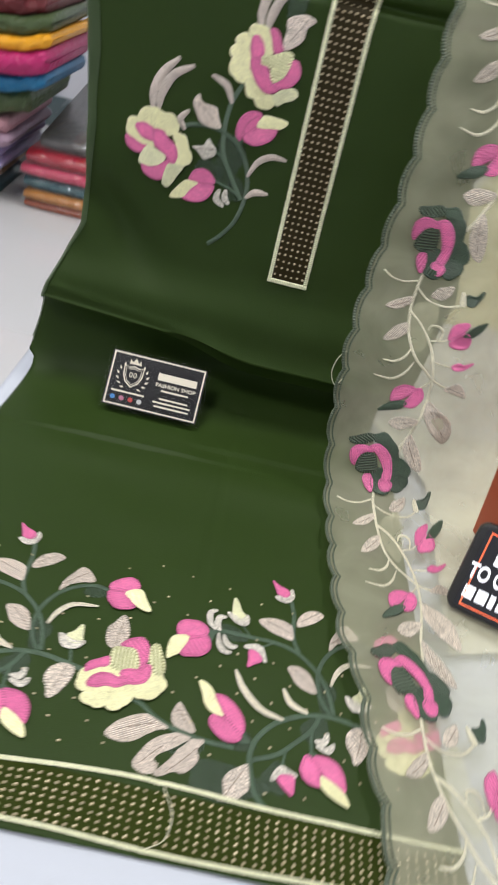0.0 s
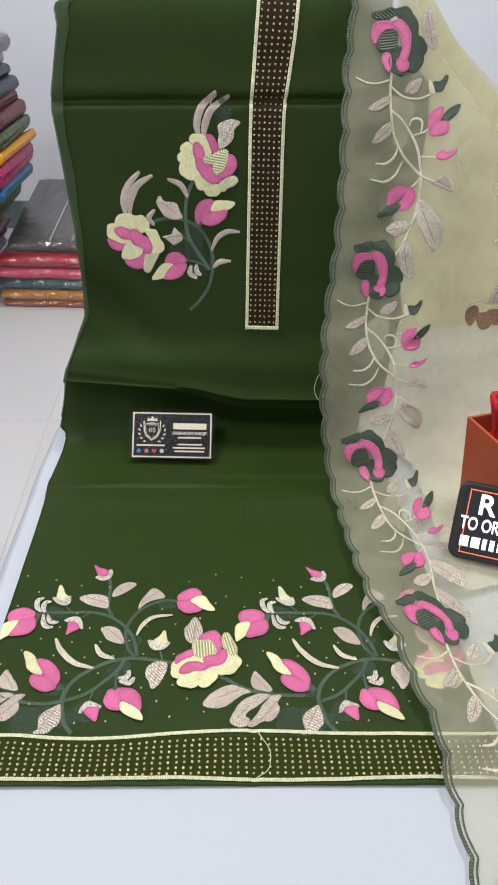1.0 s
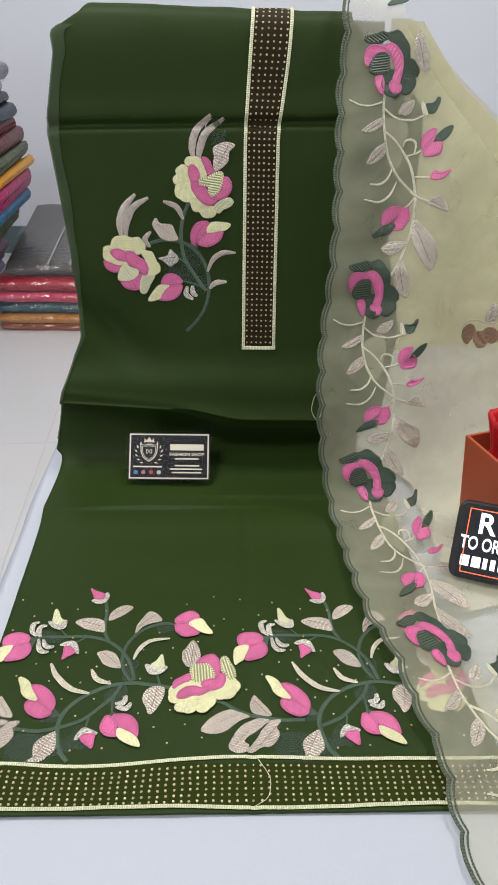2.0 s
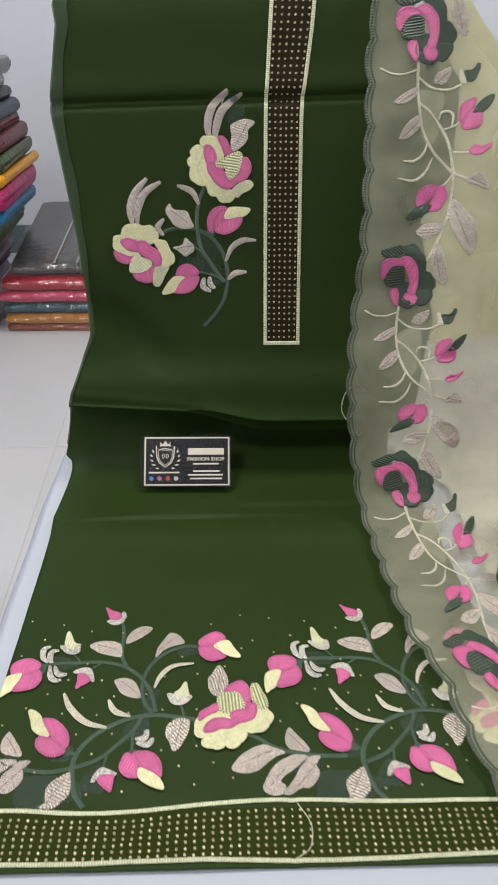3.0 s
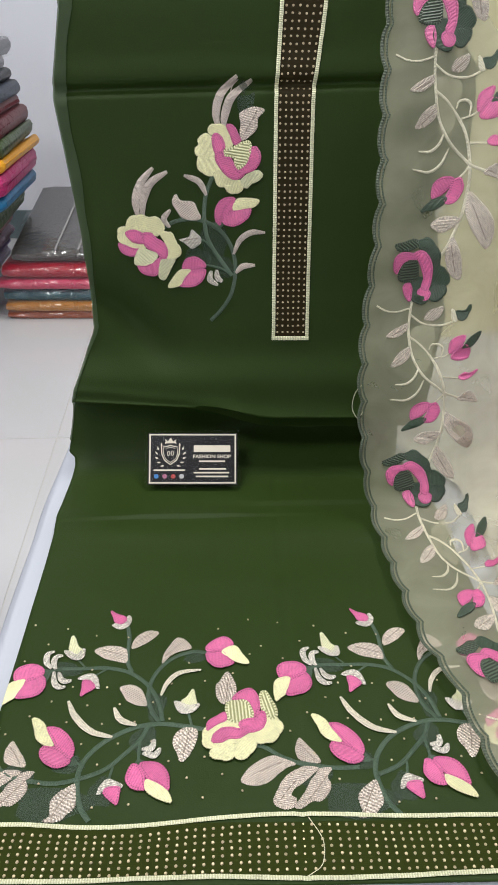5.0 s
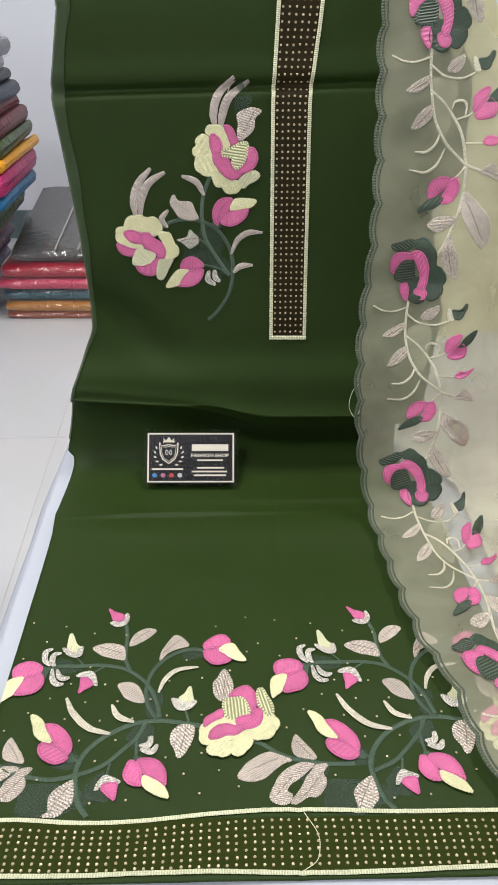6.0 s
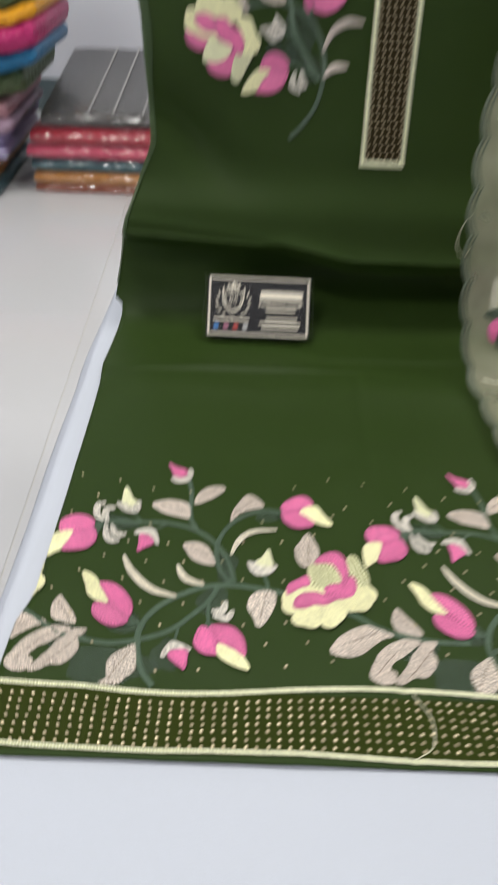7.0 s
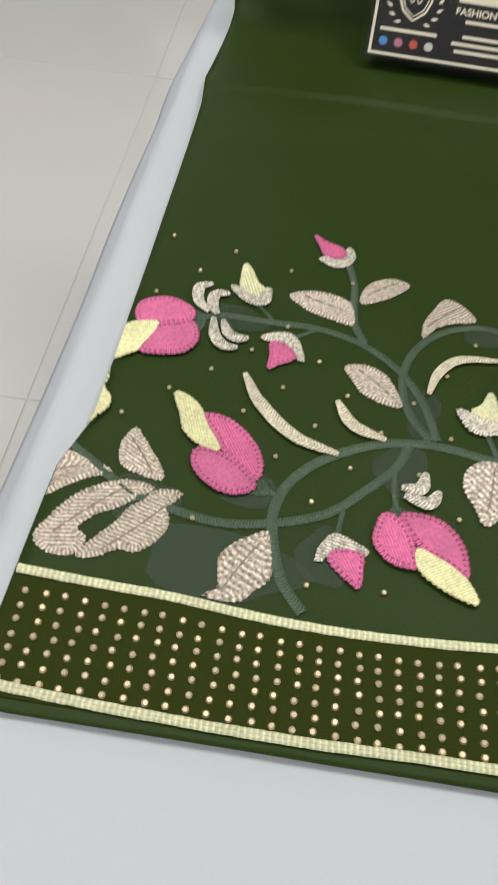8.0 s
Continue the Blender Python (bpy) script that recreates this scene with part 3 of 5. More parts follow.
def lower_spray(e):
    e.stem(0.0036, STEM, (-0.1470, 0.1553), (-0.1366, 0.1588), (-0.1181, 0.1588), (-0.1016, 0.1589), (-0.0868, 0.1558), (-0.0758, 0.1490), (-0.0668, 0.1396), (-0.0602, 0.1274), (-0.0563, 0.1126))
    e.stem(0.0036, STEM, (-0.0907, 0.2001), (-0.0879, 0.1870), (-0.0876, 0.1736), (-0.0864, 0.1633), (-0.0821, 0.1547))
    e.stem(0.0036, STEM, (-0.0266, 0.1724), (-0.0381, 0.1736), (-0.0525, 0.1674), (-0.0622, 0.1572), (-0.0673, 0.1454), (-0.0682, 0.1335), (-0.0652, 0.1219), (-0.0586, 0.1122))
    e.stem(0.0040, STEM, (-0.0250, 0.1051), (-0.0412, 0.1085), (-0.0573, 0.1105), (-0.0754, 0.1078), (-0.0931, 0.0989), (-0.1042, 0.0871), (-0.1084, 0.0755), (-0.1075, 0.0644), (-0.1036, 0.0521), (-0.0967, 0.0431))
    # the runner reaches the neighbouring rose on one side only
    runner = [(-0.0659, 0.1088), (-0.0706, 0.0987), (-0.0806, 0.0878), (-0.0919, 0.0774), (-0.1069, 0.0710), (-0.1239, 0.0678), (-0.1421, 0.0703), (-0.1533, 0.0731)]
    e.stem(0.0036, STEM, *(runner if e.dx <= 0 else runner[:5]))
    e.stem(0.0024, STEM, (-0.0706, 0.0987), (-0.0706, 0.0907), (-0.0700, 0.0817))
    e.stem(0.0020, STEM, (-0.0868, 0.0794), (-0.0881, 0.0707))
    e.stem(0.0022, STEM, (-0.1151, 0.0845), (-0.1082, 0.0808))
    e.stem(0.0018, STEM, (-0.1250, 0.1677), (-0.1183, 0.1603))
    e.stem(0.0018, STEM, (-0.1096, 0.1521), (-0.1014, 0.1579))
    e.stem(0.0022, STEM, (-0.0386, 0.1188), (-0.0354, 0.1071))
    e.petal(STEM, 20, (-0.1491, 0.1574), (-0.1440, 0.1568), (-0.1438, 0.1518), (-0.1458, 0.1460))
    e.petal(STEM, 20, (-0.1155, 0.0869), (-0.1113, 0.0836), (-0.1114, 0.0805), (-0.1165, 0.0807))
    e.petal(STEM, 20, (-0.0716, 0.0825), (-0.0676, 0.0831), (-0.0665, 0.0792), (-0.0700, 0.0778))
    e.petal(TAUPE, 70, (-0.1132, 0.1750), (-0.1065, 0.1790), (-0.0981, 0.1794), (-0.0906, 0.1773), (-0.0875, 0.1726), (-0.0873, 0.1639), (-0.0963, 0.1654), (-0.1050, 0.1680), name="leaf")
    e.petal(TAUPE, 110, (-0.0846, 0.1767), (-0.0845, 0.1837), (-0.0801, 0.1908), (-0.0726, 0.1947), (-0.0654, 0.1923), (-0.0701, 0.1855), (-0.0768, 0.1802), name="leaf")
    e.petal(TAUPE, 60, (-0.0895, 0.1411), (-0.0825, 0.1434), (-0.0757, 0.1407), (-0.0716, 0.1349), (-0.0687, 0.1256), (-0.0753, 0.1257), (-0.0824, 0.1292), (-0.0862, 0.1344), name="leaf")
    e.petal(TAUPE, 130, (-0.0605, 0.1623), (-0.0596, 0.1716), (-0.0555, 0.1802), (-0.0504, 0.1875), (-0.0437, 0.1846), (-0.0391, 0.1768), (-0.0478, 0.1736), (-0.0548, 0.1695), name="leaf")
    e.petal(TAUPE_ROWS, 65, (-0.1252, 0.0431), (-0.1215, 0.0465), (-0.1227, 0.0554), (-0.1190, 0.0611), (-0.1136, 0.0651), (-0.1093, 0.0669), (-0.1076, 0.0590), (-0.1070, 0.0520), (-0.1107, 0.0479), (-0.1155, 0.0431), name="leaf")
    e.petal(TAUPE_ROWS, 45, (-0.0472, 0.1010), (-0.0429, 0.1060), (-0.0373, 0.1071), (-0.0319, 0.1049), (-0.0320, 0.0979), (-0.0347, 0.0900), (-0.0392, 0.0830), (-0.0428, 0.0822), (-0.0446, 0.0881), (-0.0479, 0.0941), name="leaf")
    e.petal(TAUPE_ROWS, 15, (-0.0194, 0.1408), (-0.0166, 0.1457), (-0.0113, 0.1540), (-0.0064, 0.1467), (-0.0045, 0.1374), (-0.0066, 0.1293), (-0.0137, 0.1256), (-0.0185, 0.1312), name="leaf")
    for sepals in ((((-0.1031, 0.2003), (-0.0981, 0.2025), (-0.0926, 0.2013), (-0.0910, 0.1990), (-0.0964, 0.1966))), ((-0.0929, 0.2031), (-0.0911, 0.2109), (-0.0887, 0.2055), (-0.0907, 0.1996)), ((-0.1214, 0.1495), (-0.1170, 0.1523), (-0.1118, 0.1531), (-0.1077, 0.1501), (-0.1050, 0.1405), (-0.1081, 0.1424), (-0.1122, 0.1478), (-0.1171, 0.1484)), ((-0.0940, 0.0602), (-0.0927, 0.0656), (-0.0891, 0.0700), (-0.0843, 0.0688), (-0.0786, 0.0657), (-0.0820, 0.0648), (-0.0878, 0.0656), (-0.0908, 0.0627))):
        e.petal(SILVER_THREAD, 80, *sepals, name="sepal")
    e.petal(PINK, 30, (-0.1061, 0.2157), (-0.1011, 0.2121), (-0.0945, 0.2096), (-0.0923, 0.2055), (-0.0954, 0.2019), (-0.1008, 0.2032), (-0.1034, 0.2092))
    e.petal(PINK, 40, (-0.1174, 0.1474), (-0.1120, 0.1468), (-0.1081, 0.1424), (-0.1093, 0.1396), (-0.1136, 0.1368), (-0.1171, 0.1340), (-0.1170, 0.1406))
    e.petal(PINK, 30, (-0.0896, 0.0638), (-0.0856, 0.0652), (-0.0806, 0.0647), (-0.0803, 0.0597), (-0.0809, 0.0538), (-0.0843, 0.0556), (-0.0898, 0.0606))
    e.petal(CREAM_DULL, 20, (-0.1328, 0.1898), (-0.1301, 0.1869), (-0.1266, 0.1792), (-0.1220, 0.1748), (-0.1243, 0.1708), (-0.1302, 0.1709), (-0.1327, 0.1752), (-0.1332, 0.1827))
    e.petal(SILVER_THREAD, 60, (-0.1365, 0.1753), (-0.1312, 0.1741), (-0.1261, 0.1713), (-0.1215, 0.1769), (-0.1210, 0.1686), (-0.1261, 0.1667), (-0.1316, 0.1694), name="sepal")
    e.petal(CREAM_DULL, 20, (-0.0362, 0.1381), (-0.0343, 0.1305), (-0.0333, 0.1250), (-0.0360, 0.1223), (-0.0419, 0.1233), (-0.0437, 0.1279), (-0.0399, 0.1315))
    e.petal(SILVER_THREAD, 60, (-0.0488, 0.1276), (-0.0440, 0.1265), (-0.0380, 0.1242), (-0.0310, 0.1254), (-0.0340, 0.1204), (-0.0385, 0.1184), (-0.0448, 0.1194), name="sepal")
    for curl in (((-0.1437, 0.1750), (-0.1485, 0.1720), (-0.1476, 0.1641), (-0.1427, 0.1584)), ((-0.1364, 0.1706), (-0.1416, 0.1692), (-0.1420, 0.1630), (-0.1393, 0.1578)), ((-0.1405, 0.1558), (-0.1386, 0.1465), (-0.1346, 0.1421), (-0.1293, 0.1420)), ((-0.1368, 0.1553), (-0.1339, 0.1489), (-0.1299, 0.1469), (-0.1260, 0.1477)), ((-0.0688, 0.0910), (-0.0625, 0.0916), (-0.0605, 0.0980)), ((-0.0678, 0.0882), (-0.0599, 0.0864), (-0.0562, 0.0915))):
        e.blade(0.0042, SILVER_THREAD, *curl)
    e.blade(0.0036, PALE, (-0.0591, 0.1329), (-0.0551, 0.1442), (-0.0467, 0.1528), (-0.0308, 0.1559))
    e.blade(0.0044, PALE, (-0.1250, 0.1297), (-0.1179, 0.1167), (-0.1053, 0.1050), (-0.0896, 0.1004))
    e.blade(0.0040, PALE, (-0.0915, 0.1234), (-0.0856, 0.1136), (-0.0740, 0.1090))
    e.petal(PINK, 70, (-0.1694, 0.1537), (-0.1675, 0.1592), (-0.1601, 0.1627), (-0.1537, 0.1616), (-0.1482, 0.1574), (-0.1487, 0.1519), (-0.1549, 0.1490), (-0.1607, 0.1477), (-0.1670, 0.1473))
    e.petal(PINK, 120, (-0.1604, 0.1467), (-0.1530, 0.1495), (-0.1487, 0.1519), (-0.1454, 0.1479), (-0.1447, 0.1412), (-0.1490, 0.1351), (-0.1564, 0.1331), (-0.1635, 0.1332), (-0.1629, 0.1402))
    e.petal(CREAM, 50, (-0.1715, 0.1277), (-0.1726, 0.1365), (-0.1711, 0.1445), (-0.1655, 0.1478), (-0.1600, 0.1482), (-0.1610, 0.1425), (-0.1644, 0.1337), (-0.1689, 0.1296), name="bud_tip")
    e.petal(PINK, 30, (-0.1359, 0.1076), (-0.1292, 0.1080), (-0.1220, 0.1036), (-0.1161, 0.0965), (-0.1141, 0.0892), (-0.1159, 0.0849), (-0.1217, 0.0887), (-0.1272, 0.0944), (-0.1315, 0.1009))
    e.petal(PINK, 80, (-0.1358, 0.0933), (-0.1300, 0.0936), (-0.1236, 0.0911), (-0.1176, 0.0862), (-0.1154, 0.0822), (-0.1198, 0.0788), (-0.1263, 0.0789), (-0.1329, 0.0829), (-0.1365, 0.0881))
    e.petal(CREAM, 20, (-0.1471, 0.1151), (-0.1428, 0.1147), (-0.1376, 0.1102), (-0.1344, 0.1038), (-0.1287, 0.0944), (-0.1352, 0.0953), (-0.1410, 0.0998), (-0.1437, 0.1069), name="bud_tip")
    e.petal(PINK, 20, (-0.0693, 0.0785), (-0.0739, 0.0802), (-0.0762, 0.0753), (-0.0770, 0.0697), (-0.0735, 0.0645), (-0.0687, 0.0625), (-0.0642, 0.0627), (-0.0646, 0.0675), (-0.0659, 0.0731))
    e.petal(PINK, 50, (-0.0688, 0.0801), (-0.0624, 0.0814), (-0.0549, 0.0794), (-0.0502, 0.0736), (-0.0487, 0.0671), (-0.0493, 0.0616), (-0.0549, 0.0654), (-0.0612, 0.0685), (-0.0655, 0.0731))
    e.petal(CREAM, 120, (-0.0634, 0.0689), (-0.0568, 0.0666), (-0.0500, 0.0616), (-0.0464, 0.0543), (-0.0495, 0.0541), (-0.0552, 0.0564), (-0.0611, 0.0601), (-0.0643, 0.0642), name="bud_tip")
    e.petal(PINK, 75, (-0.0271, 0.1777), (-0.0212, 0.1835), (-0.0139, 0.1866), (-0.0083, 0.1832), (-0.0070, 0.1772), (-0.0126, 0.1735), (-0.0211, 0.1732), (-0.0266, 0.1729))
    e.petal(PINK, 110, (-0.0266, 0.1713), (-0.0190, 0.1726), (-0.0139, 0.1719), (-0.0096, 0.1656), (-0.0063, 0.1616), (-0.0113, 0.1585), (-0.0188, 0.1576), (-0.0251, 0.1624), (-0.0269, 0.1671))
    e.petal(CREAM, 120, (-0.0156, 0.1719), (-0.0096, 0.1766), (-0.0040, 0.1767), (0.0001, 0.1698), (0.0050, 0.1621), (0.0020, 0.1606), (-0.0055, 0.1631), (-0.0113, 0.1671), name="bud_tip")
    # rose between two sprays
    e.petal(CREAM, 30, (-0.0274, 0.0949), (-0.0269, 0.1031), (-0.0220, 0.1079), (-0.0144, 0.1105), (-0.0048, 0.1113), (0.0047, 0.1076), (0.0068, 0.1008), (0.0006, 0.0960), (-0.0088, 0.0929), (-0.0162, 0.0907), (-0.0236, 0.0912))
    e.petal(CREAM, 150, (0.0158, 0.1169), (0.0223, 0.1139), (0.0269, 0.1075), (0.0245, 0.0999), (0.0185, 0.0944), (0.0110, 0.0940), (0.0059, 0.0966), (0.0076, 0.1028), (0.0139, 0.1074))
    e.petal(CREAM, 70, (-0.0217, 0.0892), (-0.0151, 0.0906), (-0.0088, 0.0921), (-0.0040, 0.0904), (-0.0055, 0.0856), (-0.0114, 0.0818), (-0.0172, 0.0827), (-0.0217, 0.0852))
    e.petal(CREAM, 20, (-0.0054, 0.0912), (-0.0001, 0.0968), (0.0052, 0.0996), (0.0080, 0.0928), (0.0048, 0.0861), (-0.0011, 0.0823), (-0.0062, 0.0844))
    e.petal(CREAM_LINES, 15, (0.0121, 0.1306), (0.0143, 0.1348), (0.0175, 0.1343), (0.0200, 0.1287), (0.0235, 0.1215), (0.0239, 0.1148), (0.0195, 0.1117), (0.0158, 0.1169), (0.0129, 0.1214))
    e.petal(PINK, 120, (-0.0074, 0.1283), (-0.0025, 0.1349), (0.0047, 0.1376), (0.0094, 0.1340), (0.0119, 0.1260), (0.0112, 0.1183), (0.0068, 0.1136), (0.0051, 0.1216), (0.0005, 0.1268))
    e.petal(PINK, 40, (-0.0250, 0.1038), (-0.0244, 0.1101), (-0.0191, 0.1139), (-0.0137, 0.1174), (-0.0114, 0.1157), (-0.0121, 0.1113), (-0.0175, 0.1088), (-0.0220, 0.1054))
    e.petal(CREAM_LINES, 5, (-0.0117, 0.1246), (-0.0046, 0.1274), (0.0021, 0.1272), (0.0059, 0.1216), (0.0072, 0.1140), (0.0010, 0.1112), (-0.0068, 0.1096), (-0.0114, 0.1144))
    e.petal(PINK, 60, (-0.0211, 0.0948), (-0.0200, 0.1005), (-0.0152, 0.1046), (-0.0087, 0.1058), (-0.0030, 0.1045), (0.0028, 0.1068), (0.0069, 0.1041), (0.0026, 0.1009), (-0.0031, 0.0973), (-0.0099, 0.0971), (-0.0151, 0.0947))
    e.petal(PINK, 110, (-0.0026, 0.1062), (-0.0018, 0.1104), (0.0037, 0.1124), (0.0087, 0.1126), (0.0108, 0.1170), (0.0147, 0.1174), (0.0160, 0.1117), (0.0138, 0.1052), (0.0091, 0.1024), (0.0038, 0.1017), (0.0008, 0.1044))
    # leaves beside the rose
    if e.dx >= 0:
        e.stem(0.0036, STEM, (0.0051, 0.0942), (0.0154, 0.0907), (0.0261, 0.0840), (0.0387, 0.0800), (0.0582, 0.0760), (0.0765, 0.0761))
    else:
        e.stem(0.0036, STEM, (0.0051, 0.0942), (0.0154, 0.0907), (0.0261, 0.0840), (0.0422, 0.0731))
    e.petal(TAUPE, 120, (-0.0018, 0.0672), (0.0031, 0.0761), (0.0113, 0.0820), (0.0195, 0.0851), (0.0268, 0.0836), (0.0350, 0.0799), (0.0285, 0.0766), (0.0224, 0.0721), (0.0160, 0.0669), (0.0077, 0.0644), name="leaf")
    e.petal(TAUPE, 60, (0.0352, 0.0915), (0.0381, 0.0986), (0.0412, 0.0958), (0.0452, 0.0907), (0.0497, 0.0846), (0.0510, 0.0798), (0.0442, 0.0804), (0.0371, 0.0834), name="leaf")
    e.petal(TAUPE, 100, (0.0250, 0.0676), (0.0308, 0.0732), (0.0395, 0.0775), (0.0492, 0.0764), (0.0451, 0.0719), (0.0393, 0.0670), (0.0336, 0.0634), (0.0300, 0.0581), (0.0333, 0.0554), (0.0307, 0.0496), (0.0237, 0.0490), (0.0184, 0.0532), (0.0210, 0.0603), name="leaf")
    e.petal(TAUPE, 75, (0.0502, 0.0755), (0.0582, 0.0760), (0.0546, 0.0696), (0.0561, 0.0651), (0.0548, 0.0597), (0.0492, 0.0538), (0.0432, 0.0536), (0.0370, 0.0499), (0.0317, 0.0496), (0.0366, 0.0571), (0.0406, 0.0621), (0.0432, 0.0675), (0.0468, 0.0711), name="leaf")


def upper_spray(e):
    e.stem(0.0042, STEM, (-0.0222, 0.7151), (-0.0285, 0.7000), (-0.0308, 0.6857), (-0.0305, 0.6735), (-0.0278, 0.6586), (-0.0187, 0.6434), (-0.0058, 0.6254))
    e.stem(0.0042, STEM, (-0.0694, 0.6686), (-0.0590, 0.6745), (-0.0437, 0.6769), (-0.0310, 0.6749), (-0.0184, 0.6685), (-0.0082, 0.6560), (-0.0031, 0.6408), (-0.0027, 0.6254), (-0.0070, 0.6071), (-0.0168, 0.5921), (-0.0266, 0.5824))
    e.stem(0.0022, STEM, (-0.0314, 0.6357), (-0.0163, 0.6321), (-0.0074, 0.6270))
    e.stem(0.0022, STEM, (-0.0350, 0.6586), (-0.0299, 0.6565), (-0.0248, 0.6515))
    e.petal(STEM, 20, (-0.0193, 0.6774), (-0.0132, 0.6745), (-0.0163, 0.6695), (-0.0214, 0.6695))
    for curl in (((-0.0172, 0.7545), (-0.0189, 0.7659), (-0.0144, 0.7810), (-0.0006, 0.7946)), ((-0.0123, 0.7546), (-0.0113, 0.7638), (-0.0049, 0.7789), (0.0122, 0.7917)), ((-0.0913, 0.6784), (-0.0929, 0.6928), (-0.0875, 0.7080), (-0.0759, 0.7210)), ((-0.0872, 0.6784), (-0.0859, 0.6929), (-0.0786, 0.7080), (-0.0632, 0.7178))):
        e.blade(0.0066, FEATHER, *curl)
    e.blade(0.0012, FEATHER, (-0.0063, 0.7824), (-0.0044, 0.7876), (0.0004, 0.7917))
    for curl in (((-0.0285, 0.6977), (-0.0352, 0.7095), (-0.0485, 0.7146)), ((-0.0042, 0.6454), (0.0021, 0.6585), (0.0124, 0.6651), (0.0252, 0.6651)), ((-0.0021, 0.6280), (0.0047, 0.6342), (0.0162, 0.6353)), ((-0.0627, 0.6696), (-0.0680, 0.6770), (-0.0616, 0.6852))):
        e.blade(0.0050, FEATHER, *curl)
    for curl in (((-0.0191, 0.6166), (-0.0264, 0.6218), (-0.0252, 0.6301)), ((-0.0148, 0.6197), (-0.0195, 0.6239), (-0.0199, 0.6311))):
        e.blade(0.0050, SILVER_THREAD, *curl)
    e.petal(TAUPE, 60, (-0.0598, 0.6919), (-0.0560, 0.6986), (-0.0522, 0.6934), (-0.0407, 0.6919), (-0.0374, 0.6856), (-0.0340, 0.6779), (-0.0412, 0.6759), (-0.0513, 0.6784), (-0.0551, 0.6832), name="leaf")
    e.petal(TAUPE, 100, (0.0017, 0.7651), (0.0094, 0.7695), (0.0166, 0.7704), (0.0234, 0.7678), (0.0176, 0.7617), (0.0167, 0.7537), (0.0110, 0.7475), (0.0032, 0.7435), (0.0017, 0.7506), (0.0027, 0.7572), name="leaf")
    e.petal(SILVER_THREAD, 70, (-0.0545, 0.6587), (-0.0457, 0.6611), (-0.0424, 0.6676), (-0.0389, 0.6646), (-0.0349, 0.6611), (-0.0345, 0.6561), (-0.0382, 0.6526), (-0.0434, 0.6506), (-0.0495, 0.6557), name="leaf")
    e.petal(PINK, 20, (-0.0029, 0.6953), (-0.0104, 0.6958), (-0.0170, 0.6920), (-0.0207, 0.6842), (-0.0203, 0.6759), (-0.0163, 0.6720), (-0.0152, 0.6794), (-0.0121, 0.6852), (-0.0055, 0.6900))
    e.petal(PINK, 110, (-0.0132, 0.6735), (-0.0147, 0.6784), (-0.0070, 0.6828), (-0.0004, 0.6862), (0.0107, 0.6876), (0.0108, 0.6808), (0.0047, 0.6745), (-0.0030, 0.6710), (-0.0091, 0.6715))
    e.petal(PINK, 40, (-0.0034, 0.6943), (-0.0039, 0.6871), (-0.0101, 0.6804), (-0.0147, 0.6764), (-0.0146, 0.6833), (-0.0095, 0.6910))
    e.petal(CREAM, 110, (-0.0045, 0.6852), (-0.0024, 0.6929), (0.0036, 0.6953), (0.0188, 0.6939), (0.0148, 0.6881), (0.0072, 0.6866), name="bud_tip")
    e.petal(PINK, 70, (-0.0523, 0.6333), (-0.0489, 0.6405), (-0.0406, 0.6429), (-0.0334, 0.6393), (-0.0304, 0.6342), (-0.0372, 0.6311), (-0.0461, 0.6307), (-0.0513, 0.6312))
    e.petal(PINK, 110, (-0.0451, 0.6296), (-0.0357, 0.6311), (-0.0304, 0.6306), (-0.0327, 0.6229), (-0.0375, 0.6177), (-0.0455, 0.6151), (-0.0555, 0.6162), (-0.0505, 0.6229))
    e.petal(CREAM, 40, (-0.0661, 0.6146), (-0.0610, 0.6240), (-0.0545, 0.6307), (-0.0445, 0.6307), (-0.0505, 0.6240), (-0.0549, 0.6167), name="bud_tip")
    # upper rose
    e.petal(CREAM, 80, (-0.0343, 0.7438), (-0.0308, 0.7483), (-0.0260, 0.7479), (-0.0222, 0.7439), (-0.0204, 0.7358), (-0.0224, 0.7312), (-0.0293, 0.7303), (-0.0361, 0.7321), (-0.0369, 0.7375), (-0.0339, 0.7402))
    e.petal(CREAM, 100, (-0.0352, 0.7294), (-0.0283, 0.7312), (-0.0204, 0.7312), (-0.0157, 0.7211), (-0.0167, 0.7174), (-0.0227, 0.7151), (-0.0301, 0.7165), (-0.0349, 0.7211))
    e.petal(CREAM, 150, (-0.0254, 0.7519), (-0.0225, 0.7559), (-0.0147, 0.7559), (-0.0085, 0.7519), (-0.0066, 0.7448), (-0.0047, 0.7394), (-0.0106, 0.7371), (-0.0134, 0.7430), (-0.0182, 0.7483), (-0.0236, 0.7483))
    e.petal(CREAM, 70, (-0.0212, 0.7156), (-0.0167, 0.7188), (-0.0103, 0.7137), (-0.0028, 0.7109), (0.0041, 0.7090), (0.0036, 0.7034), (-0.0019, 0.6996), (-0.0079, 0.7010), (-0.0119, 0.7048), (-0.0178, 0.7072))
    e.petal(CREAM_DULL, 15, (0.0031, 0.7109), (0.0096, 0.7165), (0.0180, 0.7189), (0.0220, 0.7152), (0.0181, 0.7105), (0.0121, 0.7081), (0.0082, 0.7043), (0.0041, 0.7062))
    e.petal(PINK, 40, (-0.0099, 0.7554), (-0.0055, 0.7563), (-0.0017, 0.7528), (0.0002, 0.7484), (0.0027, 0.7439), (-0.0008, 0.7403), (-0.0042, 0.7416), (-0.0066, 0.7475))
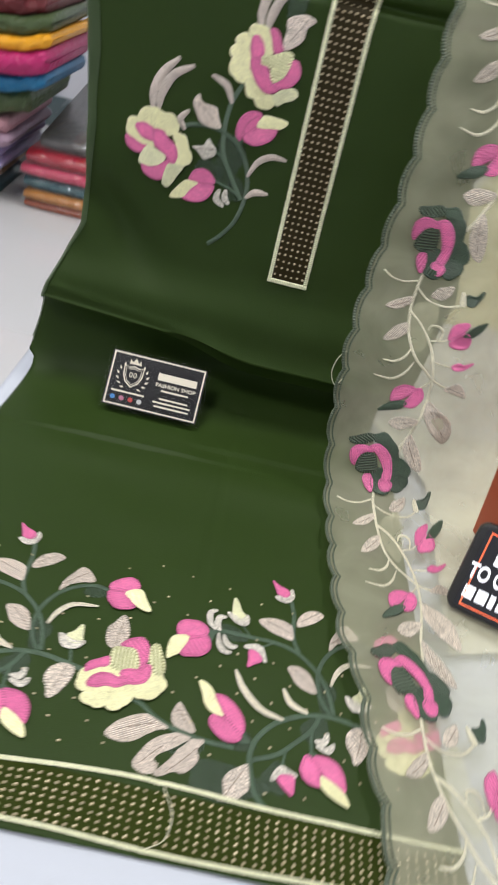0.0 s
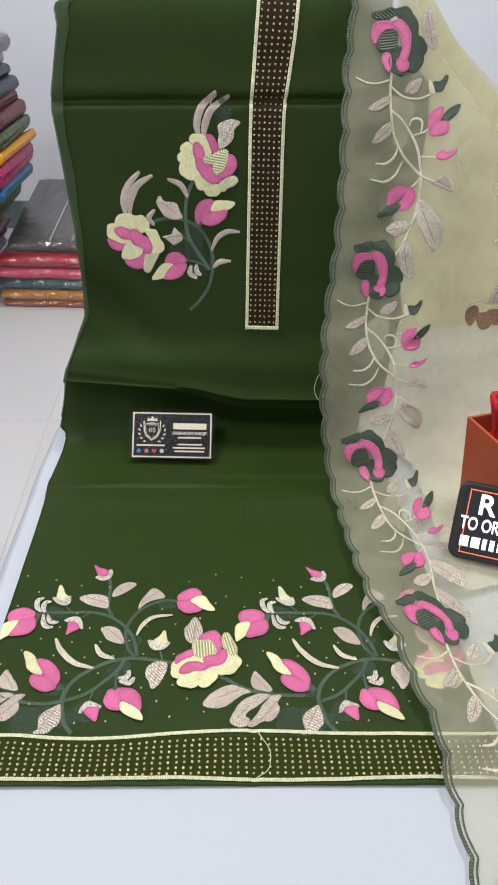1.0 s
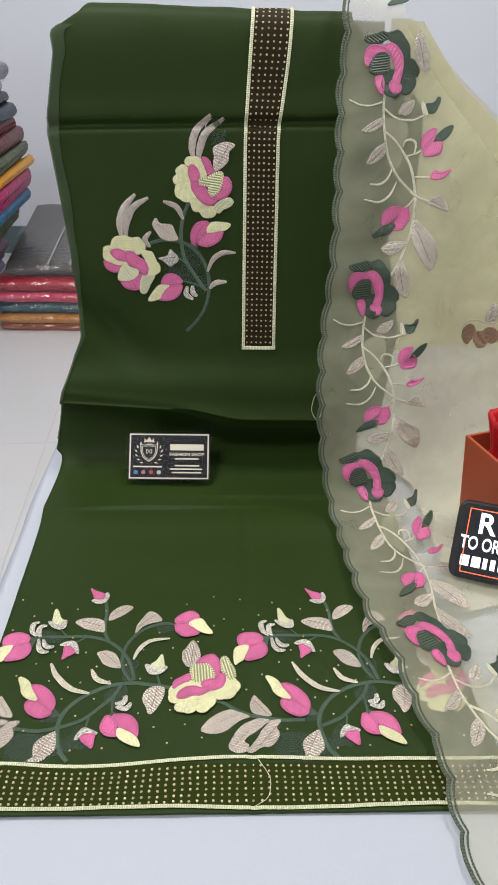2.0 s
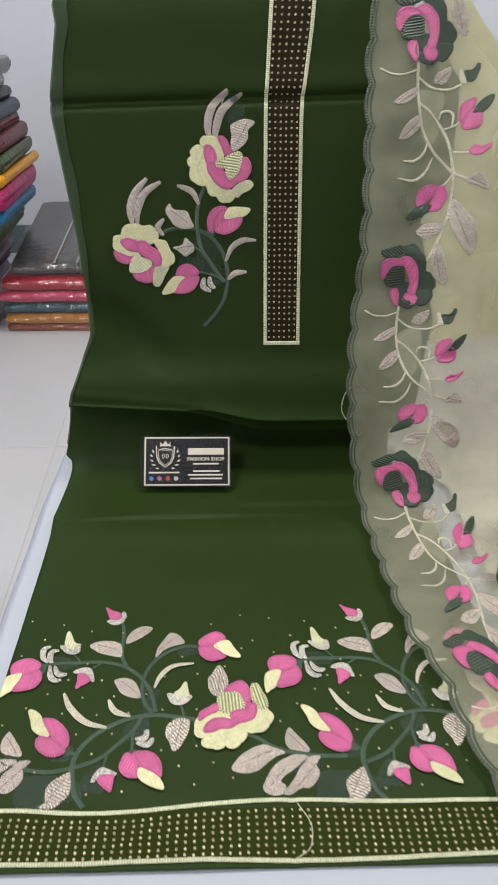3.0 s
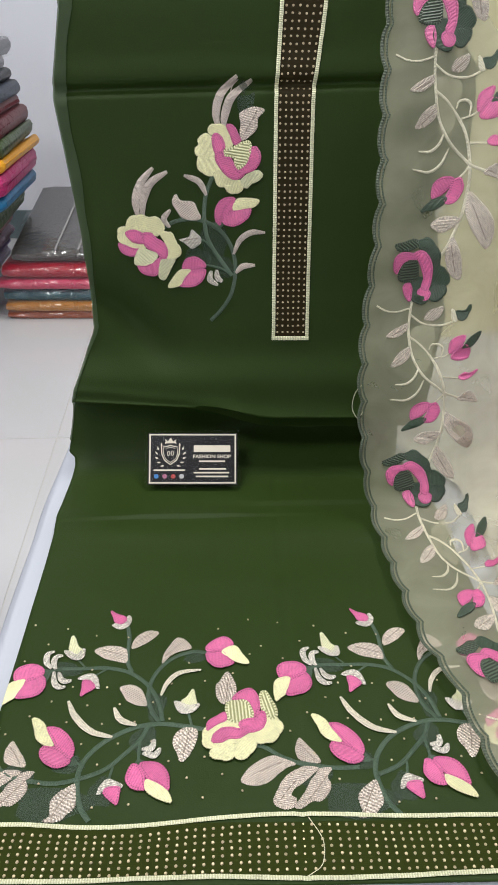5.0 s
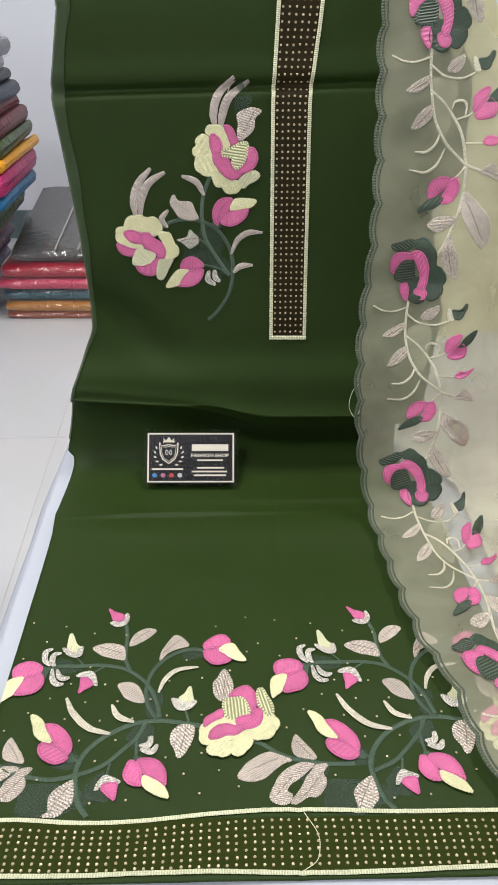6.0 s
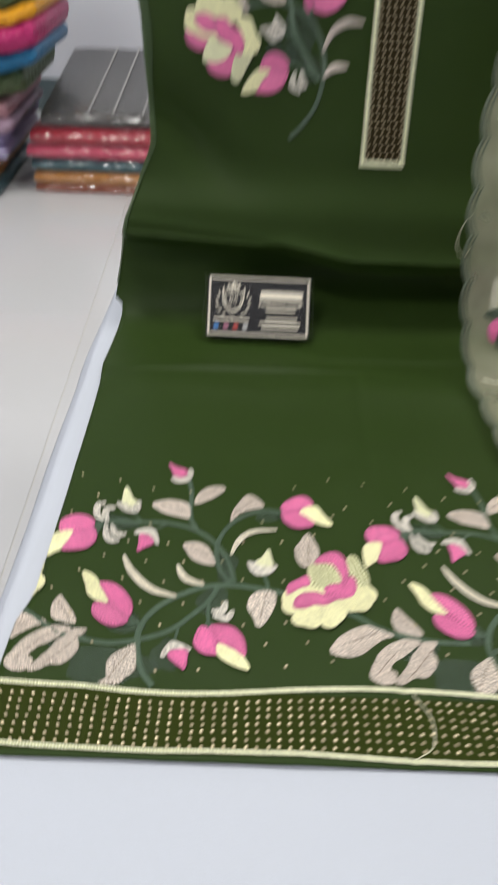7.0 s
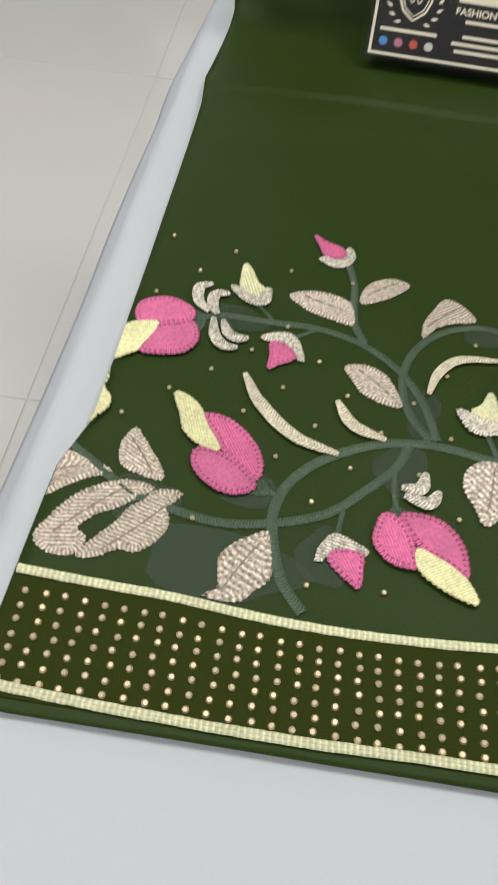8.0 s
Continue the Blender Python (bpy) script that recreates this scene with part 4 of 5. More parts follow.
    e.petal(PINK, 140, (0.0100, 0.7367), (0.0159, 0.7385), (0.0199, 0.7327), (0.0194, 0.7258), (0.0145, 0.7198), (0.0071, 0.7170), (0.0002, 0.7175), (0.0071, 0.7235), (0.0100, 0.7304))
    e.petal(CREAM_LINES, 82, (-0.0047, 0.7380), (0.0022, 0.7417), (0.0105, 0.7430), (0.0115, 0.7349), (0.0081, 0.7258), (0.0012, 0.7202), (-0.0028, 0.7235), (-0.0037, 0.7294), (-0.0116, 0.7312), (-0.0120, 0.7358))
    e.petal(PINK, 60, (-0.0221, 0.7474), (-0.0182, 0.7492), (-0.0134, 0.7448), (-0.0115, 0.7385), (-0.0145, 0.7340), (-0.0194, 0.7330), (-0.0222, 0.7403))
    e.petal(PINK, 30, (-0.0194, 0.7339), (-0.0135, 0.7349), (-0.0116, 0.7303), (-0.0067, 0.7294), (-0.0038, 0.7248), (-0.0003, 0.7193), (0.0051, 0.7175), (0.0046, 0.7142), (-0.0028, 0.7114), (-0.0103, 0.7151), (-0.0157, 0.7211), (-0.0195, 0.7276))
    # lower rose
    e.petal(CREAM, 30, (-0.1016, 0.6745), (-0.0968, 0.6789), (-0.0891, 0.6803), (-0.0832, 0.6784), (-0.0750, 0.6784), (-0.0692, 0.6735), (-0.0689, 0.6676), (-0.0738, 0.6627), (-0.0809, 0.6637), (-0.0900, 0.6651), (-0.0991, 0.6652), (-0.1019, 0.6696))
    e.petal(CREAM, 70, (-0.1103, 0.6648), (-0.1085, 0.6687), (-0.1009, 0.6696), (-0.1018, 0.6627), (-0.0976, 0.6578), (-0.0905, 0.6557), (-0.0844, 0.6562), (-0.0867, 0.6517), (-0.0959, 0.6518), (-0.1049, 0.6548), (-0.1097, 0.6588))
    e.petal(CREAM, 150, (-0.0706, 0.6647), (-0.0624, 0.6652), (-0.0586, 0.6587), (-0.0542, 0.6511), (-0.0545, 0.6446), (-0.0592, 0.6420), (-0.0660, 0.6420), (-0.0651, 0.6512), (-0.0688, 0.6587))
    e.petal(PINK, 60, (-0.1105, 0.6553), (-0.1049, 0.6538), (-0.0959, 0.6508), (-0.0909, 0.6497), (-0.0953, 0.6447), (-0.1015, 0.6442), (-0.1079, 0.6478))
    e.petal(PINK, 80, (-0.0938, 0.6355), (-0.0855, 0.6355), (-0.0759, 0.6411), (-0.0706, 0.6426), (-0.0720, 0.6344), (-0.0755, 0.6272), (-0.0829, 0.6257), (-0.0910, 0.6293))
    e.petal(CREAM_DULL, 110, (-0.0967, 0.6386), (-0.0947, 0.6462), (-0.0908, 0.6507), (-0.0832, 0.6492), (-0.0751, 0.6461), (-0.0786, 0.6385), (-0.0876, 0.6350), (-0.0953, 0.6360))
    e.petal(CREAM_DULL, 20, (-0.0712, 0.6410), (-0.0645, 0.6410), (-0.0588, 0.6410), (-0.0627, 0.6333), (-0.0689, 0.6225), (-0.0741, 0.6241), (-0.0742, 0.6323))
    e.petal(PINK, 60, (-0.1032, 0.6652), (-0.0949, 0.6676), (-0.0880, 0.6642), (-0.0842, 0.6597), (-0.0875, 0.6557), (-0.0956, 0.6563), (-0.1005, 0.6598))
    e.petal(PINK, 40, (-0.0881, 0.6637), (-0.0808, 0.6647), (-0.0749, 0.6597), (-0.0690, 0.6562), (-0.0656, 0.6497), (-0.0670, 0.6420), (-0.0717, 0.6420), (-0.0756, 0.6471), (-0.0831, 0.6507), (-0.0879, 0.6567))


def backing(surf, parent, spots, dx=0.0, keep=None, material=None):
    """The sheer net patches behind a spray; the first one carries the spray."""
    first = None
    for cx, cv, rx, rv in spots:
        if keep and not keep(cx + dx, cv):
            continue
        verts, faces, uvs = [surf(cx + dx, cv, 0.0004)], [], [(cx, cv)]
        for i in range(22):
            a = 2 * math.pi * i / 22
            r = 1 + 0.12 * math.sin(3 * a + cx * 300) + 0.06 * math.sin(5 * a + cv * 500)
            verts.append(surf(cx + dx + rx * r * math.cos(a), cv + rv * r * math.sin(a), 0.0003))
            uvs.append((cx + rx * math.cos(a), cv + rv * math.sin(a)))
            faces.append((0, 1 + i, 1 + (i + 1) % 22))
        if first is None:
            first = mesh_object("flower_spray", verts, faces, material or NET, parent, "pink and cream floral spray in raised thread", uvs)
        else:
            mesh_object("net_patch", verts, faces, material or NET, first, "", uvs)
    return first


NET = organza("sage_net", (0.075, 0.120, 0.078), (0.085, 0.135, 0.088), 0.52)


def on_suit(x, v):
    return suit_left(v) - 0.007 < x < suit_right(v) - 0.004


LOW_NET = [(-0.122, 0.054, 0.024, 0.012), (-0.136, 0.158, 0.016, 0.007), (-0.062, 0.125, 0.007, 0.012), (-0.036, 0.168, 0.009, 0.005), (-0.116, 0.081, 0.010, 0.007), (-0.068, 0.098, 0.009, 0.011), (-0.092, 0.062, 0.008, 0.010), (0.046, 0.072, 0.012, 0.008)]
for k in (-1, 0, 1):
    spray = backing(SUIT.at, suit, LOW_NET, 0.1955 * k, on_suit)
    e = Embroidery(SUIT.at, spray, on_suit, 0.1955 * k, 0.0, (lambda v: suit_left(v) + 0.0005, lambda v: suit_right(v) - 0.0005))
    lower_spray(e)
upper_net = [(-0.022, 0.655, 0.012, 0.022), (-0.038, 0.64, 0.012, 0.012), (-0.012, 0.632, 0.009, 0.010), (0.006, 0.778, 0.008, 0.012)]
upper_spray(Embroidery(SUIT.at, backing(SUIT.at, suit, upper_net)))

loose = Embroidery(SUIT.at, suit)
loose.level = 0.0012
loose.strip("loose_thread", spline([(0.0395, 0.043), (0.0468, 0.030), (0.0470, 0.020), (0.044, 0.013), (0.035, 0.008)], 8), [0.0003] * 33, IVORY, 0.0004)

# ---------- dupatta ----------
DUP_PROFILE = [(0.300, 0.475), (0.268, 0.470), (0.25, 0.45), (0.234, 0.40), (0.208, 0.32), (0.182, 0.229), (0.150, 0.13), (0.127, 0.06), (0.105, 0.022), (0.06, 0.014), (0, 0.014), (-0.1, 0.014), (-0.19, 0.010), (-0.235, 0.004), (-0.33, 0.004), (-0.42, 0.004)]


def dup_ripple(x, v):
    free = min(1, max(0, (v - 0.08) / 0.1)) * (1 - min(1, max(0, (v - 0.45) / 0.1)))
    h = 0.005 * free * math.sin((x - 0.12) * 62 + v * 6) + 0.0025 * free * noise.noise((x * 22, v * 45, 6))
    h += (0.0016 + 0.003 * free) * noise.noise((x * 16, v * 14, 2))
    return h + 0.0015 * noise.noise((x * 35, v * 28, 4))


DUP = Drape(DUP_PROFILE, dup_ripple, -1.0)
EDGE_V = [0.0, 0.0853, 0.109, 0.1458, 0.2363, 0.2774, 0.3105, 0.3494, 0.3896, 0.4311, 0.4684, 0.5057, 0.5354, 0.5777, 0.6245, 0.6654, 0.7064, 0.754, 0.795, 0.84, 0.875, 0.95, 1.04]
EDGE_X = [0.122, 0.121, 0.118, 0.1187, 0.1186, 0.1169, 0.1136, 0.1103, 0.1098, 0.1126, 0.1165, 0.1239, 0.1292, 0.1314, 0.1357, 0.1417, 0.1558, 0.161, 0.170, 0.170, 0.172, 0.168, 0.165]


def dup_edge(v):
    return float(np.interp(v, EDGE_V, EDGE_X))


def scallop(v):
    return -0.0045 * abs(math.sin(math.pi * v / 0.034)) ** 0.6


def dup_right(v):
    return float(np.interp(v, [0, 0.03, 0.06, 0.10, 0.16, 0.25, 0.35, 0.5, 0.56, 1.04], [0.165, 0.17, 0.176, 0.205, 0.256, 0.36, 0.48, 0.62, 0.70, 0.71]))


def dup_at(w, v, h=0.0):
    """A point w metres in from the scalloped edge, square to the edge."""
    slope = (dup_edge(v + 0.05) - dup_edge(v - 0.05)) / 0.10
    near = min(max(w, 0.0), 0.1)
    along = near * slope / math.sqrt(1 + slope * slope)
    x, y, z = DUP.at(dup_edge(v) + w, v - along, h)
    back = max(0.0, x - 0.20) * min(1, max(0, (v - 0.10) / 0.25)) * (1 - min(1, max(0, (v - 0.52) / 0.2)))
    return (x, y + 0.35 * back, z)


def motif_at(w, v, h=0.0):
    """Where the border pattern lies: past the bend the cloth is pulled lengthwise."""
    flat = min(1.0, max(0.0, (v - 0.50) / 0.14))
    return dup_at(w * (1 - 0.15 * flat) + 0.002 * flat, v + 0.08 * max(0.0, v - 0.54), h)


dupatta = thing("dupatta", "sheer cream organza dupatta with scalloped sage edge and pink roses", "dupatta")
sheet("dupatta_cloth", dup_at, scallop, lambda v: dup_right(v) - dup_edge(v), 0.0, 1.03, 60, 330, ORGANZA, dupatta)


BRONZE = thread("bronze_thread", (0.36, 0.22, 0.13), (0.20, 0.11, 0.065), 0.0014, glint_fleck=0.3)


def fold_at(x, v, h=0.0):
    return (x, 0.262 + 0.12 * max(0, x - 0.17) + 0.004 * math.sin(x * 50 + v * 8), v)


def under_at(x, v, h=0.0):
    """Lies on the table for a stretch, then rises behind the front layer."""
    b = fold_at(x, max(v, 0))[1] + 0.006
    bend = max(0.0, min(1.0, (v + 0.03) / 0.09))
    return (x, b - 0.035 * (1 - bend) ** 2 + min(0.0, v + 0.03), 0.006 + max(0.0, v) * 0.99)


sheet("under_layer", under_at, lambda v: 0.165 + 0.06 * min(1.0, max(0.0, -v / 0.1)), lambda v: float(np.interp(v, [0.002, 0.1, 0.2, 0.33, 0.40, 0.452], [0.72, 0.60, 0.48, 0.335, 0.245, 0.185])), -0.30, 0.452, 30, 90, UNDER_NET, dupatta, "pale cream layer beneath")
sheet("dupatta_fold", lambda x, v, h: fold_at(x, v, h), lambda v: 0.19 + 0.02 * math.sin(v * 25), lambda v: float(np.interp(v, [0.002, 0.1, 0.2, 0.33, 0.40, 0.452], [0.70, 0.60, 0.48, 0.330, 0.24, 0.195])), 0.125, 0.452, 30, 40, YELLOW_NET, dupatta, "yellowish cream inner fold")
for off, name in ((0.0014, "piping"), (0.0052, "piping")):
    rows = np.linspace(0.0, 1.03, 420)
    e = Embroidery(dup_at, dupatta)
    e.level = 0.0004
    e.strip(name, [(scallop(v) + off, v) for v in rows], [0.0014 if off < 0.003 else 0.0007] * len(rows), PIPING, 0.0009, 0.0, 0.0, 0.05)


spray = Embroidery(dup_at, dupatta)
spray.stem(0.0020, IVORY, (0.1455, 0.3265), (0.1568, 0.3230), (0.1710, 0.3274), (0.1882, 0.3315))
spray.petal(SAND, 40, (0.1693, 0.3255), (0.1697, 0.3140), (0.1754, 0.3070), (0.1816, 0.3151), (0.1792, 0.3265), name="leaf")
spray.petal(BRONZE, 40, (0.1481, 0.3424), (0.1478, 0.3308), (0.1562, 0.3282), (0.1614, 0.3364), (0.1593, 0.3450), (0.1547, 0.3514))
spray.petal(BRONZE, 90, (0.1600, 0.3403), (0.1689, 0.3378), (0.1769, 0.3469), (0.1745, 0.3571), (0.1660, 0.3567))
spray.petal(BRONZE, 40, (0.1707, 0.3356), (0.1812, 0.3355), (0.1891, 0.3483), (0.1815, 0.3544), (0.1742, 0.3454))


thread_loop = Embroidery(dup_at, dupatta)
thread_loop.strip("loose_thread", spline([(0.001, 0.392), (-0.006, 0.400), (-0.009, 0.414), (-0.004, 0.424), (0.001, 0.417)], 8), [0.0003] * 33, IVORY, 0.0004)


def border_motif(e):
    e.stem(0.0028, IVORY, (0.0407, 0.0251), (0.0404, 0.0380), (0.0422, 0.0576), (0.0469, 0.0774), (0.0564, 0.0946), (0.0687, 0.1070), (0.0761, 0.1135), (0.0867, 0.1178))
    e.stem(0.0028, IVORY, (0.0427, 0.0576), (0.0529, 0.0651), (0.0632, 0.0773), (0.0706, 0.0917), (0.0750, 0.1119), (0.0751, 0.1325), (0.0713, 0.1533), (0.0636, 0.1750), (0.0540, 0.1913))
    e.stem(0.0018, IVORY, (0.0389, 0.0317), (0.0284, 0.0353), (0.0179, 0.0351), (0.0082, 0.0311))
    e.stem(0.0022, IVORY, (0.0408, 0.0371), (0.0534, 0.0446), (0.0679, 0.0455), (0.0786, 0.0408))
    e.stem(0.0018, IVORY, (0.0656, 0.0783), (0.0748, 0.0755), (0.0791, 0.0719))
    e.stem(0.0018, IVORY, (0.0736, 0.0965), (0.0867, 0.0971))
    e.stem(0.0018, IVORY, (0.0747, 0.1141), (0.0710, 0.1194), (0.0655, 0.1247))
    e.blade(0.0022, IVORY, (0.0522, 0.0882), (0.0491, 0.0972), (0.0415, 0.1032), (0.0312, 0.1035))
    e.blade(0.0022, IVORY, (0.0576, 0.1001), (0.0516, 0.1125), (0.0415, 0.1192), (0.0262, 0.1176))
    e.blade(0.0022, IVORY, (0.0610, 0.0705), (0.0631, 0.0650), (0.0695, 0.0643), (0.0729, 0.0682), (0.0721, 0.0761))
    e.petal(SAND, 120, (0.0547, 0.0407), (0.0574, 0.0333), (0.0631, 0.0299), (0.0689, 0.0279), (0.0685, 0.0347), (0.0635, 0.0411), name="leaf")
    e.petal(SAND, 110, (0.0206, 0.0579), (0.0262, 0.0523), (0.0340, 0.0476), (0.0400, 0.0453), (0.0407, 0.0502), (0.0332, 0.0574), (0.0264, 0.0591), name="leaf")
    e.petal(SAND, 110, (0.0269, 0.0862), (0.0302, 0.0779), (0.0362, 0.0712), (0.0444, 0.0680), (0.0438, 0.0773), (0.0357, 0.0845), name="leaf")
    e.petal(SAND, 60, (0.0858, 0.1194), (0.0948, 0.1129), (0.1017, 0.1162), (0.1069, 0.1263), (0.1010, 0.1256), (0.0936, 0.1226), name="leaf")
    e.petal(SAND, 50, (0.0765, 0.1340), (0.0833, 0.1384), (0.0936, 0.1479), (0.0995, 0.1559), (0.1017, 0.1682), (0.0963, 0.1771), (0.0850, 0.1666), (0.0775, 0.1556), (0.0743, 0.1467), name="leaf")
    e.petal(SAND, 90, (0.0476, 0.1608), (0.0535, 0.1544), (0.0632, 0.1527), (0.0713, 0.1543), (0.0653, 0.1616), (0.0562, 0.1657), name="leaf")
    e.petal(SAND, 40, (0.0664, 0.1685), (0.0720, 0.1758), (0.0777, 0.1896), (0.0787, 0.2018), (0.0712, 0.1995), (0.0650, 0.1910), (0.0624, 0.1814), name="leaf")
    e.petal(DARKLEAF, 60, (0.0805, 0.0316), (0.0863, 0.0306), (0.0919, 0.0249), (0.0906, 0.0333), (0.0868, 0.0378), (0.0821, 0.0369))
    e.petal(IVORY, 60, (0.0764, 0.0293), (0.0797, 0.0331), (0.0816, 0.0398), (0.0778, 0.0389), name="sepal")
    e.petal(PINK, 40, (0.0779, 0.0680), (0.0791, 0.0596), (0.0845, 0.0546), (0.0904, 0.0532), (0.0891, 0.0603), (0.0833, 0.0678), (0.0792, 0.0729))
    e.petal(PINK, 120, (0.0802, 0.0748), (0.0842, 0.0678), (0.0912, 0.0619), (0.0964, 0.0686), (0.0952, 0.0764), (0.0880, 0.0786), (0.0818, 0.0782))
    e.petal(DARKLEAF, 60, (0.0886, 0.0657), (0.0930, 0.0583), (0.0983, 0.0532), (0.1054, 0.0504), (0.1030, 0.0588), (0.0970, 0.0652), (0.0917, 0.0659), name="bud_tip")
    e.petal(PINK, 60, (0.0876, 0.0951), (0.0920, 0.0919), (0.0977, 0.0934), (0.1056, 0.0909), (0.1002, 0.0968), (0.0941, 0.0992), (0.0887, 0.0981))
    e.petal(PINK, 70, (0.0451, 0.1361), (0.0467, 0.1282), (0.0542, 0.1229), (0.0631, 0.1237), (0.0604, 0.1304), (0.0525, 0.1374), (0.0466, 0.1397))
    e.petal(PINK, 20, (0.0625, 0.1253), (0.0690, 0.1236), (0.0712, 0.1316), (0.0669, 0.1402), (0.0610, 0.1432), (0.0563, 0.1414), (0.0603, 0.1329))
    e.petal(DARKLEAF, 100, (0.0365, 0.1499), (0.0455, 0.1413), (0.0525, 0.1384), (0.0592, 0.1391), (0.0538, 0.1453), (0.0463, 0.1483), name="bud_tip")
    # rose
    e.petal(DARK_LINES, 120, (0.0167, 0.1777), (0.0251, 0.1750), (0.0337, 0.1723), (0.0401, 0.1751), (0.0344, 0.1796), (0.0259, 0.1823), (0.0192, 0.1813))
    e.petal(DARKLEAF, 40, (0.0389, 0.1732), (0.0462, 0.1710), (0.0540, 0.1774), (0.0585, 0.1866), (0.0575, 0.1946), (0.0510, 0.1871), (0.0446, 0.1811), (0.0393, 0.1778))
    e.petal(DARKLEAF, 110, (0.0531, 0.1965), (0.0591, 0.1932), (0.0656, 0.1955), (0.0696, 0.2031), (0.0671, 0.2088), (0.0599, 0.2098), (0.0544, 0.2041))
    e.petal(DARKLEAF, 60, (0.0542, 0.2098), (0.0602, 0.2069), (0.0676, 0.2088), (0.0675, 0.2164), (0.0608, 0.2217), (0.0543, 0.2193))
    e.petal(DARKLEAF, 90, (0.0368, 0.2144), (0.0412, 0.2097), (0.0486, 0.2174), (0.0546, 0.2184), (0.0519, 0.2241), (0.0429, 0.2241))
    e.petal(PINK, 90, (0.0305, 0.2115), (0.0351, 0.2077), (0.0389, 0.2116), (0.0397, 0.2197), (0.0376, 0.2240), (0.0327, 0.2186))
    e.petal(DARKLEAF, 30, (0.0379, 0.2087), (0.0428, 0.2031), (0.0480, 0.2041), (0.0486, 0.2117), (0.0431, 0.2145))
    e.petal(PINK, 60, (0.0441, 0.2145), (0.0495, 0.2107), (0.0561, 0.2155), (0.0536, 0.2217), (0.0472, 0.2217))
    e.petal(PINK, 20, (0.0186, 0.1967), (0.0183, 0.1883), (0.0240, 0.1837), (0.0323, 0.1837), (0.0390, 0.1870), (0.0344, 0.1893), (0.0272, 0.1916), (0.0238, 0.1972), (0.0222, 0.2014))
    e.petal(DARK_LINES, 80, (0.0241, 0.2028), (0.0254, 0.1949), (0.0308, 0.1893), (0.0387, 0.1903), (0.0416, 0.1983), (0.0414, 0.2059), (0.0324, 0.2077), (0.0258, 0.2062))
    e.petal(PINK, 100, (0.0344, 0.1842), (0.0411, 0.1810), (0.0475, 0.1843), (0.0525, 0.1913), (0.0546, 0.2007), (0.0542, 0.2103), (0.0511, 0.2146), (0.0469, 0.2103), (0.0478, 0.2031), (0.0438, 0.1946), (0.0393, 0.1884))


for k in range(-2, 3):
    patch = backing(motif_at, dupatta, [(0.055 + 0.002 * k, 0.2916 + 0.1985 * k + 0.065, 0.011, 0.024)], 0.0, None, ORGANZA)
    border_motif(Embroidery(motif_at, patch, lambda x, v: 0.02 < v < 1.01 and x < dup_right(v) - dup_edge(v) + 0.004, 0.0, 0.2916 + 0.1985 * k))

# ---------- stand behind the suit ----------
lean = math.atan2(0.051, 0.45)
stand = part("display_board", box(-0.125, 0.165, -0.005, 0.005, 0.0, 0.452, 0.002), BOARD)
stand.matrix_basis = pose(0, 0.248, 0.001, -math.degrees(lean))
tagged(stand, "plain board leaning back inside the draped suit fabric", "board")

# ---------- business card in a clear sleeve ----------
BLACK = plain("black_card", (0.018, 0.018, 0.022), (0.024, 0.023, 0.024), 40.0, 0.0, 0.35, 0.15)
CARD_CREAM = plain("cream_print", (0.78, 0.72, 0.60), (0.72, 0.66, 0.54), 60.0, 0.0, 0.45)
FILM = plastic_film("clear_sleeve", 0.016, 0.05, 0.0004)
ICONS = [plain("print_blue", (0.05, 0.22, 0.60), (0.05, 0.22, 0.55)), plain("print_rose", (0.45, 0.16, 0.25), (0.42, 0.15, 0.24)), plain("print_red", (0.50, 0.06, 0.05), (0.46, 0.05, 0.05)), plain("print_grey", (0.55, 0.55, 0.55), (0.5, 0.5, 0.5))]


def slab(x0, x1, y0, y1, z, material, parent, name, label="", thick=0.00015):
    return part(name, box(x0, x1, y0, y1, z, z + thick), material, parent, label)


def disc(cx, cy, r, z, material, parent, name, n=20):
    bm = bmesh.new()
    bm.faces.new([bm.verts.new((cx + r * math.cos(2 * math.pi * i / n), cy + r * math.sin(2 * math.pi * i / n), z)) for i in range(n)])
    return part(name, bm, material, parent)


def lettering(text, cx, cy, z, height, width, material, parent):
    """Text as a flat mesh, fitted to a width and cap height, centred at cx, cy."""
    cu = bpy.data.curves.new("lettering", "FONT")
    cu.body, cu.size, cu.offset = text, 1.0, 0.024
    tmp = new("lettering_curve", cu)
    me = bpy.data.meshes.new_from_object(tmp.evaluated_get(bpy.context.evaluated_depsgraph_get()))
    bpy.data.objects.remove(tmp)
    xs, ys = [v.co.x for v in me.vertices], [v.co.y for v in me.vertices]
    kx, ky = width / (max(xs) - min(xs)), height / (max(ys) - min(ys))
    mx, my = (max(xs) + min(xs)) / 2, (max(ys) + min(ys)) / 2
    for v in me.vertices:
        v.co = (cx + (v.co.x - mx) * kx, cy + (v.co.y - my) * ky, z)
    me.materials.clear()
    me.materials.append(material)
    ob = new("lettering", me)
    ob.parent = parent
    return ob


